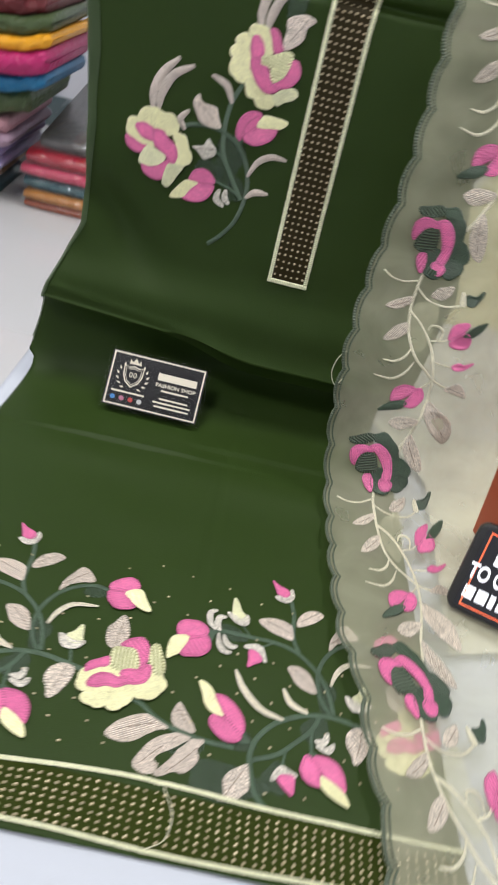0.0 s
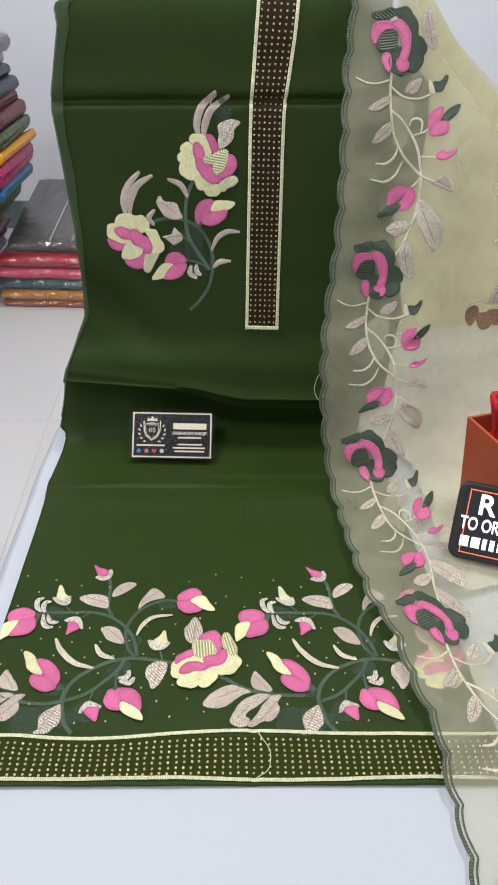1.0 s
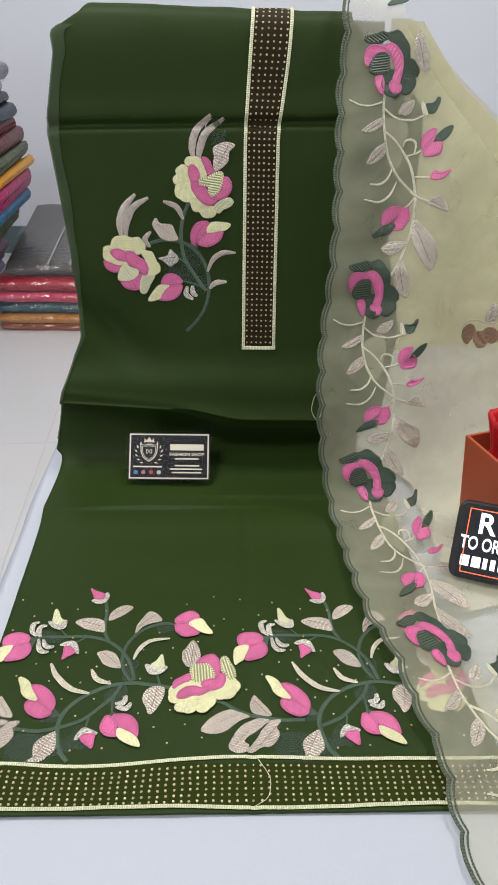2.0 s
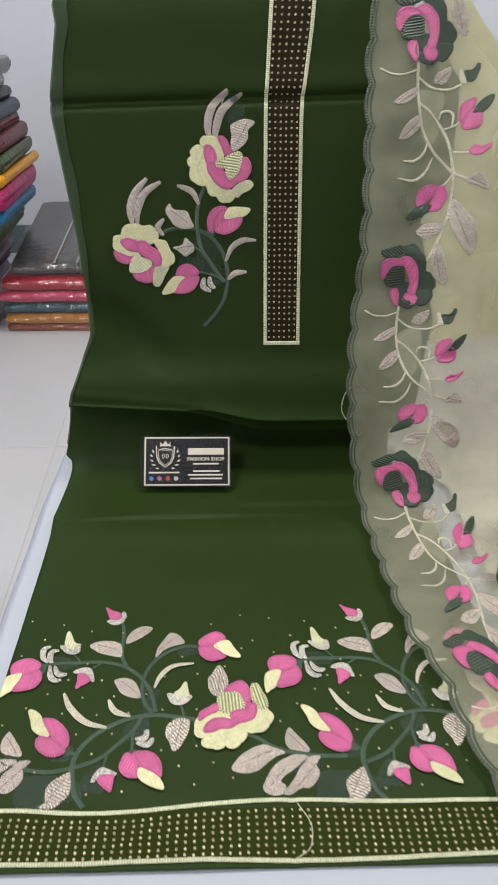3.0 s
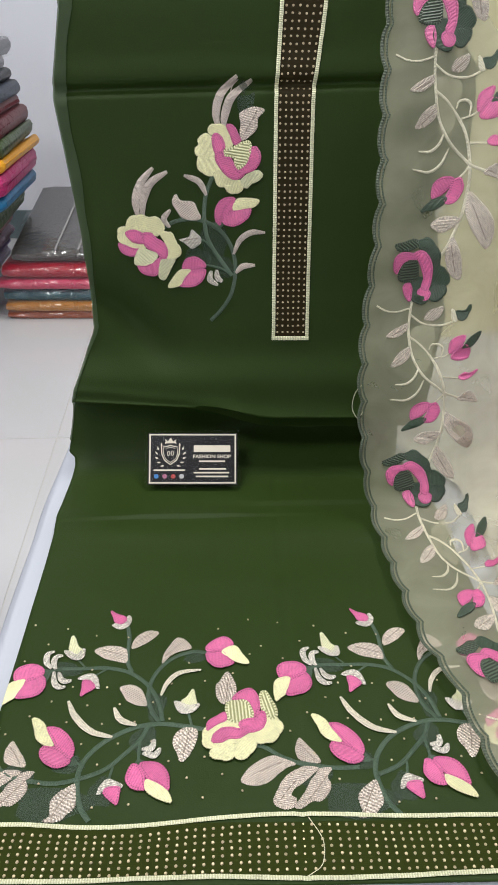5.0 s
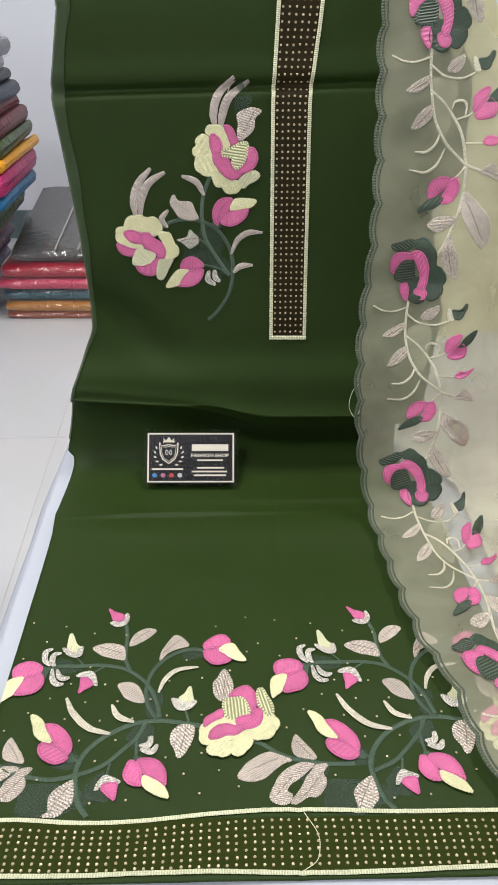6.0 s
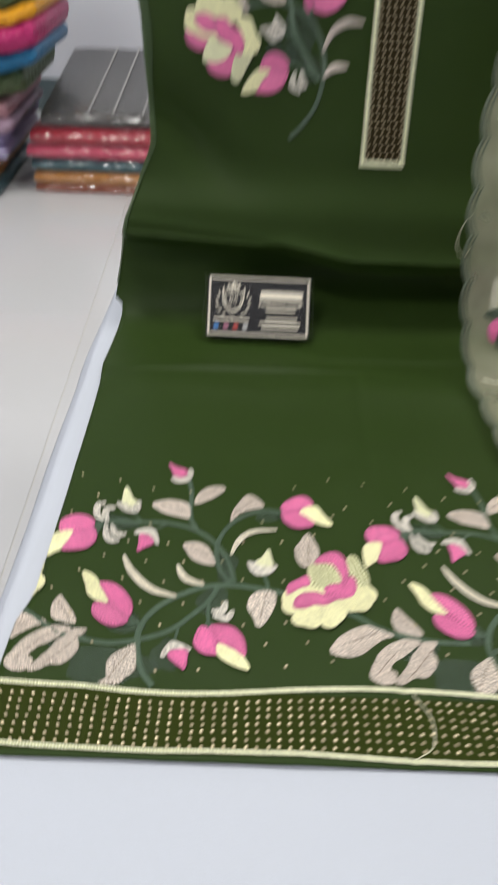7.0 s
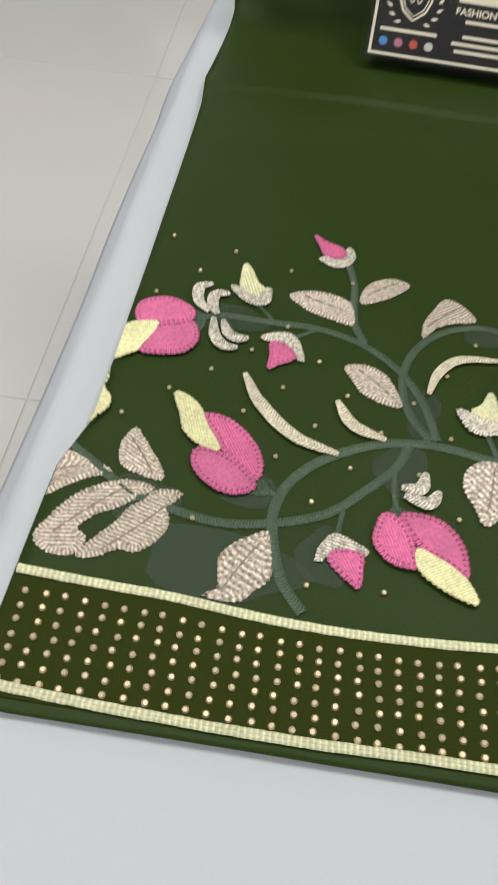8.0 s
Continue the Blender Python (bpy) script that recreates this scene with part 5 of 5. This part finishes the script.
card = thing("business_card", "black card with cream print in a clear sleeve on the suit", "business card")
slope = math.degrees(math.atan2(0.044, 0.0365))
card.matrix_basis = pose(-0.0465, 0.1590, 0.0105, slope, 0, -0.6) @ Matrix.Diagonal((1.085, 1.03, 1.0, 1.0))
slab(-0.0415, 0.0415, 0.003, 0.0535, 0.0, BLACK, card, "card_stock", thick=0.0004)
for x0, x1, y0, y1 in ((-0.0403, 0.0403, 0.0040, 0.0054), (-0.0403, 0.0403, 0.0512, 0.0526), (-0.0403, -0.0389, 0.0054, 0.0512), (0.0389, 0.0403, 0.0054, 0.0512)):
    slab(x0, x1, y0, y1, 0.0005, CARD_CREAM, card, "border_line")
Z = 0.0006


def outline(points, width, z, name):
    """A printed closed line through points."""
    pts = [Vector((*p, z)) for p in points]
    mid = sum(pts, Vector()) / len(pts)
    bm = bmesh.new()
    outer = [bm.verts.new(p) for p in pts]
    inner = [bm.verts.new(p + (mid - p).normalized() * width) for p in pts]
    for i in range(len(pts)):
        j = (i + 1) % len(pts)
        bm.faces.new((outer[i], outer[j], inner[j], inner[i]))
    return part(name, bm, CARD_CREAM, card)


def printed(points, z, name):
    bm = bmesh.new()
    bm.faces.new([bm.verts.new((*p, z)) for p in points])
    return part(name, bm, CARD_CREAM, card)


CX, CY = -0.0205, 0.0325
for k, w in ((1.0, 0.0011), (0.78, 0.0006)):
    outline([(CX + k * x, CY + k * y) for x, y in ((0, 0.0095), (0.0045, 0.0080), (0.0090, 0.0088), (0.0085, 0.0), (0.0060, -0.0060), (0, -0.0105), (-0.0060, -0.0060), (-0.0085, 0.0), (-0.0090, 0.0088), (-0.0045, 0.0080))], w, Z, "emblem_shield")
for dx in (-0.0018, 0.0018):
    outline([(CX + dx + 0.0014 * math.cos(a), CY + 0.0010 + 0.0026 * math.sin(a)) for a in np.linspace(0, 6.1, 12)], 0.0007, Z, "emblem_core")
printed([(CX - 0.0042, 0.0434), (CX + 0.0042, 0.0434), (CX + 0.0052, 0.0478), (CX + 0.0026, 0.0452), (CX, 0.0490), (CX - 0.0026, 0.0452), (CX - 0.0052, 0.0478)], Z, "emblem_crown")
for side in (-1, 1):
    for i in range(7):
        a = radians(-62 + 21 * i)
        px, py = CX + side * 0.0118 * math.cos(a), CY - 0.0005 + 0.0118 * math.sin(a)
        ux, uy = side * math.cos(a + 0.9), math.sin(a + 0.9)
        printed([(px, py), (px + 0.0016 * ux + 0.0009 * uy, py + 0.0016 * uy - 0.0009 * ux), (px + 0.0042 * ux, py + 0.0042 * uy), (px + 0.0016 * ux - 0.0009 * uy, py + 0.0016 * uy + 0.0009 * ux)], Z, "emblem_leaf")
slab(0.0010, 0.0350, 0.0348, 0.0414, Z, CARD_CREAM, card, "name_bar", "cream bar of print")
lettering("FASHION SHOP", 0.0180, 0.0305, Z, 0.0036, 0.0350, CARD_CREAM, card)
for x0, x1, y in ((0.006, 0.030, 0.0257), (0.006, 0.031, 0.0183), (0.001, 0.034, 0.0146), (0.003, 0.033, 0.0109), (-0.036, -0.007, 0.0170)):
    slab(x0, x1, y - 0.0008, y + 0.0008, Z, CARD_CREAM, card, "print_line")
for i, m in enumerate(ICONS):
    disc(-0.0335 + 0.0078 * i, 0.0110, 0.0022, Z, m, card, "icon")
slab(-0.0447, 0.0447, 0.0, 0.0565, 0.0009, FILM, card, "sleeve", "clear glossy plastic sleeve", thick=0.0002)

# ---------- phone with a lit screen, terracotta box and red pouch ----------
CASE = plain("black_rubber", (0.012, 0.012, 0.013), (0.02, 0.02, 0.02), 30.0, 300.0, 0.45)


def glow(name, c, strength):
    m, nt, b = mat_base(name, 0.3)
    b.inputs["Base Color"].default_value = (*c, 1)
    b.inputs["Emission Color"].default_value = (*c, 1)
    b.inputs["Emission Strength"].default_value = strength
    return m


SCREEN = glow("dark_screen", (0.006, 0.006, 0.008), 1.0)
SCREEN.node_tree.nodes["Principled BSDF"].inputs["Roughness"].default_value = 0.12
LIT_WHITE = glow("lit_white", (0.9, 0.9, 0.95), 0.75)
LIT_RED = glow("lit_orange", (0.95, 0.16, 0.06), 0.8)
phone = thing("phone", "black cased phone with a lit text screen against a box", "phone")
along = Vector((0.95, -0.312, 0)).normalized()
upward = Vector((0.011, 0.031, 0.059)).normalized()
m = Matrix((along, upward, along.cross(upward))).transposed().to_4x4()
m.translation = (0.2200, 0.001, 0.0185)
phone.matrix_basis = m
bm = box(0.0, 0.158, 0.0, 0.072, -0.011, 0.0)
bmesh.ops.bevel(bm, geom=[e for e in bm.edges if abs(e.verts[0].co.z - e.verts[1].co.z) > 0.005], offset=0.009, segments=5, affect="EDGES", profile=0.5)
bmesh.ops.bevel(bm, geom=[e for e in bm.edges if abs(e.verts[0].co.z - e.verts[1].co.z) < 1e-5 and len(e.link_faces) == 2 and e.calc_face_angle(0) > 1.0], offset=0.002, segments=2, affect="EDGES", profile=0.5)
part("phone_case", bm, CASE, phone, smooth=False)
slab(0.006, 0.152, 0.004, 0.068, 0.0004, SCREEN, phone, "screen", "dark screen with white words and an orange frame", 0.0002)
for x0, x1, y0, y1 in ((0.0095, 0.149, 0.0062, 0.0072), (0.0095, 0.149, 0.0650, 0.0660), (0.0095, 0.0105, 0.0072, 0.0650), (0.148, 0.149, 0.0072, 0.0650)):
    slab(x0, x1, y0, y1, 0.0008, LIT_RED, phone, "frame_line")
lettering("R", 0.0275, 0.0535, 0.001, 0.0195, 0.0155, LIT_WHITE, phone)
lettering("TO ORD", 0.0272, 0.0345, 0.001, 0.0125, 0.0430, LIT_WHITE, phone)
for x0, x1 in ((0.0085, 0.0165), (0.0185, 0.0265), (0.0285, 0.0325), (0.0350, 0.0395), (0.042, 0.118)):
    slab(x0, x1, 0.0125, 0.0225, 0.0008, LIT_WHITE, phone, "number_bar")

TERRA = plain("terracotta_leatherette", (0.46, 0.085, 0.028), (0.38, 0.068, 0.022), 14.0, 500.0, 0.5)
TERRA_IN = plain("dark_lining", (0.10, 0.022, 0.010), (0.07, 0.016, 0.008), 14.0, 400.0, 0.8)
crate = thing("open_box", "terracotta leatherette open-topped box standing on the dupatta", "box")
crate.matrix_basis = pose(0.258, 0.097, 0.0170, 0, 0, 18)
L, W, H = 0.15, 0.078, 0.095


def wall_panel(corners, thick, name, material):
    """A flared side: four corners of the outer face, thickened inwards."""
    bm = bmesh.new()
    a = [Vector(c) for c in corners]
    n = (a[1] - a[0]).cross(a[3] - a[0]).normalized()
    outer = [bm.verts.new(c) for c in a]
    inner = [bm.verts.new(c - n * thick) for c in a]
    bm.faces.new(outer)
    bm.faces.new(inner[::-1])
    for i in range(4):
        j = (i + 1) % 4
        bm.faces.new((outer[j], outer[i], inner[i], inner[j]))
    bmesh.ops.bevel(bm, geom=bm.edges[:], offset=0.0007, segments=2, affect="EDGES", profile=0.5)
    return part(name, bm, material, crate)


F = 0.010
lo = [(0, 0, 0), (L, 0, 0), (L, -W, 0), (0, -W, 0)]
hi = [(-F, F * 0.3, H), (L + F, F * 0.3, H), (L + F, -W - F * 0.3, H), (-F, -W - F * 0.3, H)]
for i in range(4):
    j = (i + 1) % 4
    wall_panel([lo[j], lo[i], hi[i], hi[j]], 0.003, "side_panel", TERRA)
part("box_floor", box(0.003, L - 0.003, -W + 0.003, -0.003, 0, 0.003), TERRA_IN, crate)

RED = cloth("red_satin", (0.62, 0.018, 0.022), (0.50, 0.012, 0.016), 0.4, 0.4, 0.0012, (1, 0.4, 0.4))


def pouch(name, at, tall):
    """A tied cloth pouch: round body, pinched neck, flared frill."""
    rings = [(0.004, 0.0), (0.020, 0.001), (0.027, 0.2), (0.028, 0.38), (0.020, 0.56), (0.011, 0.66), (0.013, 0.74), (0.021, 0.9), (0.026, 1.0), (0.020, 0.97), (0.008, 0.72)]
    verts, faces, n = [], [], 40
    for r, z in rings:
        for i in range(n):
            a = 2 * math.pi * i / n
            pleat = 1 + (0.05 + 0.18 * max(0, z - 0.5)) * math.sin(9 * a) + 0.10 * max(0, z - 0.7) * math.sin(4 * a)
            r2 = r * 0.60
            verts.append((r2 * pleat * math.cos(a), r2 * pleat * math.sin(a), z * tall + 0.006 * max(0, z - 0.7) * math.cos(4 * a)))
    for j in range(len(rings) - 1):
        for i in range(n):
            a, b = j * n + i, j * n + (i + 1) % n
            faces.append((a, b, b + n, a + n))
    faces.append(tuple(range(n))[::-1])
    ob = mesh_object(name, verts, faces, RED, uvs=[(v[0], v[2]) for v in verts])
    ob.location = at
    return ob


tagged(pouch("red_pouch", (0.2800, 0.0905, 0.0205), 0.117), "bright red satin pouch standing in the open box", "pouch")

# ---------- stacks of packed fabric on the floor ----------
SHINE = plastic_film("packet_film", 0.11, 0.09, 0.008)


def dyed(name, c):
    """Crumpled dyed cloth with a slight shine."""
    m = cloth(name, c, tuple(v * 0.75 for v in c), 0.42, 0.04, 0.0, spec=0.4)
    nt = m.node_tree
    tc = nt.nodes.new("ShaderNodeTexCoord")
    crease = node(nt, "ShaderNodeTexNoise", Scale=38.0, Detail=3.0, Distortion=1.2)
    nt.links.new(tc.outputs["Object"], crease.inputs["Vector"])
    bump = node(nt, "ShaderNodeBump", Strength=0.9, Distance=0.010)
    nt.links.new(crease.outputs["Fac"], bump.inputs["Height"])
    nt.links.new(bump.outputs[0], nt.nodes["Principled BSDF"].inputs["Normal"])
    return m


def folded(name, x0, x1, y0, y1, z0, z1, material, label, bend=0.0, turn=0.0, slope=0.0, layers=2, film=False, category="fabric pack", group="packed suits", soft=0):
    """A folded length of cloth: stacked rounded folds at the front, sagging corners, optional clear bag."""
    ob = thing(name, label, category, ((x0 + x1) / 2, (y0 + y1) / 2, z0), group)
    ob.rotation_euler = (0, 0, radians(turn))
    w, d, h = (x1 - x0) / 2, (y1 - y0) / 2, (z1 - z0)
    nx, nseg = 14 + 22 * soft, 8
    for k in range(layers):
        a, b = h * k / layers, h * (k + 1) / layers
        verts, faces = [], []
        r = (b - a) / 2
        out = random.uniform(-0.006, 0.004) * (1 + soft)
        reach = random.uniform(-0.012, 0.008)
        section = [(-d + out + r - r * math.sin(math.pi * i / nseg), a + r - r * math.cos(math.pi * i / nseg)) for i in range(nseg + 1)] + [(d, b), (d, a)]
        for i in range(nx + 1):
            t = 2 * i / nx - 1
            if soft:
                t = 1 - (1 - i / nx) ** 2 * 2
            end = math.sqrt(max(0.03, 1 - (max(0, t - 0.93) / 0.07) ** 2)) if soft else 1 - 0.25 * max(0, abs(t) - 0.9) / 0.1
            for y, z in section:
                zz = a + r + (z - a - r) * end
                lift = bend * max(0, t) ** 2
                crumple = soft * (0.5 + 0.5 * max(0, t))
                px = w * t + random.uniform(-1, 1) * 0.001 + (reach + 0.014 * noise.noise((y * 26, k * 5.0, z0 * 31))) * max(0, t) ** 4 * soft
                py = y + 0.004 * noise.noise((t * 2, k * 3.0, x0 * 9)) + 0.010 * crumple * noise.noise((t * 9, z * 60, z0 * 17))
                pz = zz + lift + slope * (y + d) / (2 * d) * (z - a) / max(1e-6, b - a) + 0.0015 * noise.noise((t * 3, z * 40 + k, y0 + z0 * 13))
                pz += crumple * (0.006 * noise.noise((px * 26, y * 26, z0 * 13)) + 0.0025 * noise.noise((px * 80, y * 80, z0 * 29 + k)))
                verts.append((px, py, pz))
        m = len(section)
        for i in range(nx):
            for q in range(m):
                p, n2 = i * m + q, i * m + (q + 1) % m
                faces.append((p, n2, n2 + m, p + m))
        faces.append(tuple(range(m))[::-1])
        faces.append(tuple(nx * m + q for q in range(m)))
        mesh_object("fold", verts, faces, material, ob, uvs=[(v[0], v[1] + v[2]) for v in verts])
    if film:
        verts, faces = [], []
        for i in range(25):
            t = 2 * i / 24 - 1
            e = 1.0 if abs(t) < 0.95 else 0.6
            for y, z in ((-d - 0.010, h * 0.12), (-d - 0.012, h * 0.5), (-d - 0.008, h * 0.9), (-d + 0.02, h + 0.004), (0.0, h + 0.003), (d, h + 0.004)):
                verts.append(((w + 0.012) * t, y + 0.004 * noise.noise((t * 6, z * 50, y0)), h / 2 + (z - h / 2) * e + 0.0025 * noise.noise((t * 9, y * 20, z0 * 7)) + bend * max(0, t) ** 2 + slope * max(0, y + d) / (2 * d)))
        for i in range(24):
            for q in range(5):
                p = i * 6 + q
                faces.append((p, p + 1, p + 7, p + 6))
        mesh_object("bag", verts, faces, SHINE, ob, "clear crinkled plastic bag")
    return ob


FZ = FLOOR_Z
RUST, MUSTARD, TEAL = dyed("rust_cloth", (0.40, 0.10, 0.04)), dyed("mustard_cloth", (0.50, 0.21, 0.04)), dyed("teal_cloth", (0.03, 0.10, 0.12))
ROSE, CRIMSON, GREY = dyed("rose_cloth", (0.62, 0.06, 0.13)), dyed("crimson_cloth", (0.42, 0.018, 0.04)), dyed("grey_cloth", (0.095, 0.09, 0.085))
X_A, X_B, Y_A, Y_B = -0.565, -0.14, 1.27, 1.66
for mat, z0, z1, colour in ((RUST, 0.0, 0.022, "rust"), (MUSTARD, 0.023, 0.047, "mustard"), (TEAL, 0.048, 0.079, "dark teal"), (ROSE, 0.080, 0.106, "rose pink"), (CRIMSON, 0.107, 0.140, "crimson")):
    folded("fabric_pack", X_A + random.uniform(-0.008, 0.008), X_B, Y_A + random.uniform(-0.006, 0.006), Y_B, FZ + z0, FZ + z1, mat, colour + " folded fabric in clear plastic, stacked on the floor", film=True, layers=1)
folded("fabric_pack", X_A + 0.03, X_B + 0.02, Y_A + 0.015, Y_B + 0.02, FZ + 0.142, FZ + 0.172, GREY, "grey folded fabric in clear plastic with pale seams", slope=0.055, film=True, layers=1)

SEAM = plain("pale_seam", (0.36, 0.35, 0.34), (0.30, 0.29, 0.28), 20.0, 0.0, 0.3)
grey_pack = bpy.data.objects["fabric_pack.005"]
for sx in (-0.10, -0.045, 0.02, 0.085):
    bm = box(sx - 0.0022, sx + 0.0022, -0.2, 0.19, 0.0345, 0.0360)
    for v in bm.verts:
        v.co.z += 0.055 * (v.co.y + 0.195) / 0.39
        v.co.x += 0.02 * (v.co.y + 0.195)
    part("seam", bm, SEAM, grey_pack)

LILAC, MAUVE, BLUSH = dyed("lilac_cloth", (0.34, 0.28, 0.50)), dyed("mauve_cloth", (0.40, 0.27, 0.36)), dyed("blush_cloth", (0.52, 0.27, 0.31))
OLIVE, BLUE, MAGENTA, YELLOW = dyed("olive_cloth", (0.065, 0.10, 0.035)), dyed("blue_cloth", (0.010, 0.17, 0.36)), dyed("magenta_cloth", (0.54, 0.022, 0.16)), dyed("yellow_cloth", (0.92, 0.42, 0.02))
MAROON, NAVY, BLACKC, WHITEC, SILVER = dyed("maroon_cloth", (0.16, 0.02, 0.025)), dyed("navy_cloth", (0.02, 0.04, 0.075)), dyed("black_cloth", (0.02, 0.02, 0.024)), dyed("white_cloth", (0.70, 0.66, 0.68)), dyed("silver_cloth", (0.34, 0.34, 0.36))
z = 0.0
for mat, tall, colour, right, film, bend in ((TEAL, 0.034, "dark teal", -0.575, True, 0), (MUSTARD, 0.038, "mustard", -0.585, True, 0), (LILAC, 0.036, "lilac", -0.548, True, 0), (LILAC, 0.028, "pale lilac", -0.545, False, 0), (MAUVE, 0.028, "mauve", -0.535, False, 0), (BLUSH, 0.032, "blush pink", -0.52, False, 0),
                                           (OLIVE, 0.052, "olive green", -0.475, False, 0.02), (BLUE, 0.034, "bright blue", -0.435, False, 0.028), (MAGENTA, 0.046, "magenta", -0.425, False, 0.034), (YELLOW, 0.026, "golden yellow", -0.420, False, 0.038), (OLIVE, 0.034, "olive green", -0.428, False, 0.036), (MAROON, 0.040, "maroon", -0.440, False, 0.030), (MAROON, 0.030, "dark maroon", -0.450, False, 0.02), (NAVY, 0.034, "navy", -0.455, False, 0.014), (BLACKC, 0.028, "black", -0.465, False, 0.01), (WHITEC, 0.034, "white", -0.462, True, 0.006), (SILVER, 0.038, "silver grey", -0.455, True, 0.004)):
    front = 1.20 if z > 0.24 else 1.235
    right -= 0.062 + max(0, z - 0.48) * 0.10
    folded("fabric_fold", right - 0.40, right, front + random.uniform(-0.01, 0.01), front + 0.30, FZ + z, FZ + z + tall, mat, colour + " folded fabric in a tall leaning stack", bend=bend, layers=1, film=film, group="folded fabrics in the tall stack", soft=1)
    z += tall + 0.001

# ---------- skirting and floor tiles ----------
SKIRT = plain("grey_skirting", (0.13, 0.17, 0.18), (0.10, 0.14, 0.15), 10.0, 0.0, 0.3)
tagged(part("baseboard", box(X0, X1, Y1 - 0.012, Y1, FLOOR_Z, FLOOR_Z + 0.09, 0.002), SKIRT), "dark grey tile skirting along the wall", "skirting", kind="structure")


def tile_mesh():
    me = bpy.data.meshes.new("tile")
    bm = box(-0.2992, 0.2992, -0.2992, 0.2992, -0.012, 0.0, 0.0008)
    bm.to_mesh(me)
    bm.free()
    me.materials.append(TILE)
    return me


TILE_MESH = tile_mesh()
for i in range(8):
    for j in range(8):
        cx, cy = -2.435 + 0.6 * i, -1.978 + 0.6 * j
        if cx + 0.3 > X1 + 0.3 or cy - 0.3 > Y1:
            continue
        ob = new("tile", TILE_MESH)
        ob.parent = floor
        turn = radians(1.5)
        rx, ry = cx + 0.335, cy - 0.722
        ob.location = (-0.335 + rx * math.cos(turn) - ry * math.sin(turn), 0.722 + rx * math.sin(turn) + ry * math.cos(turn), FLOOR_Z + random.uniform(-0.0002, 0.0002))
        ob.rotation_euler = (0, 0, turn)

# ---------- sequins ----------
rows = [0.0118 + 0.0041 * i for i in range(7)]
near, rest = [], []
x = suit_left(0.02) + 0.006
while x < 0.214:
    for v in rows:
        v = v * (hem_top(x) / 0.0425)
        (near if x < -0.001 else rest).append((x + random.uniform(-0.0004, 0.0004), v + random.uniform(-0.0003, 0.0003)))
    x += 0.0055
for x, v in near[:290]:
    sequin(x, v, suit)
sequin_field(rest + near[290:], suit, "rows of small champagne sequins")
spots = []
v = 0.5725
while v < 0.90:
    a, b = placket_edge(v, 1) + 0.0055, placket_edge(v, 2) - 0.0055
    for i in range(6):
        spots.append((a + (b - a) * i / 5, v + random.uniform(-0.0003, 0.0003)))
    v += 0.0056
sequin_field(spots, placket, "rows of small champagne sequins", 1.08)
DOTS = [(-0.1654, 0.2019), (-0.1386, 0.1975), (-0.1133, 0.1898), (-0.1511, 0.1822), (-0.0897, 0.1876), (-0.1642, 0.1659), (-0.1124, 0.1571), (-0.1242, 0.1423), (-0.0995, 0.1413), (-0.1365, 0.1300), (-0.1118, 0.1260), (-0.0876, 0.1265), (-0.0642, 0.1279), (-0.1493, 0.1178), (-0.1225, 0.1125), (-0.0982, 0.1109), (-0.0754, 0.1120), (-0.1625, 0.1038), (-0.1104, 0.0956), (-0.0860, 0.0959), (-0.1482, 0.0866), (-0.0974, 0.0804), (-0.1333, 0.0676), (-0.0964, 0.0518), (-0.0730, 0.0535), (-0.0626, 0.0972), (-0.0493, 0.0824), (-0.0264, 0.0850), (-0.0276, 0.1141), (-0.0280, 0.1459), (-0.0064, 0.1526), (0.0052, 0.1385), (-0.0183, 0.1960), (0.0048, 0.2055), (0.0157, 0.1782), (0.0061, 0.1703), (-0.0515, 0.1143), (-0.0401, 0.1625), (-0.0510, 0.1436), (-0.0382, 0.0703), (-0.0143, 0.0722), (-0.0012, 0.0609), (-0.0257, 0.0566)]
scatter = []
for k in (-1, 0, 1):
    for x, v in DOTS:
        x += 0.1955 * k + random.uniform(-0.001, 0.001)
        if on_suit(x, v) and x > suit_left(v) and all((x - p[0]) ** 2 + (v - p[1]) ** 2 > 0.00002 for p in scatter):
            scatter.append((x, v))
for x, v in scatter:
    sequin(x, v, suit, 0.85)
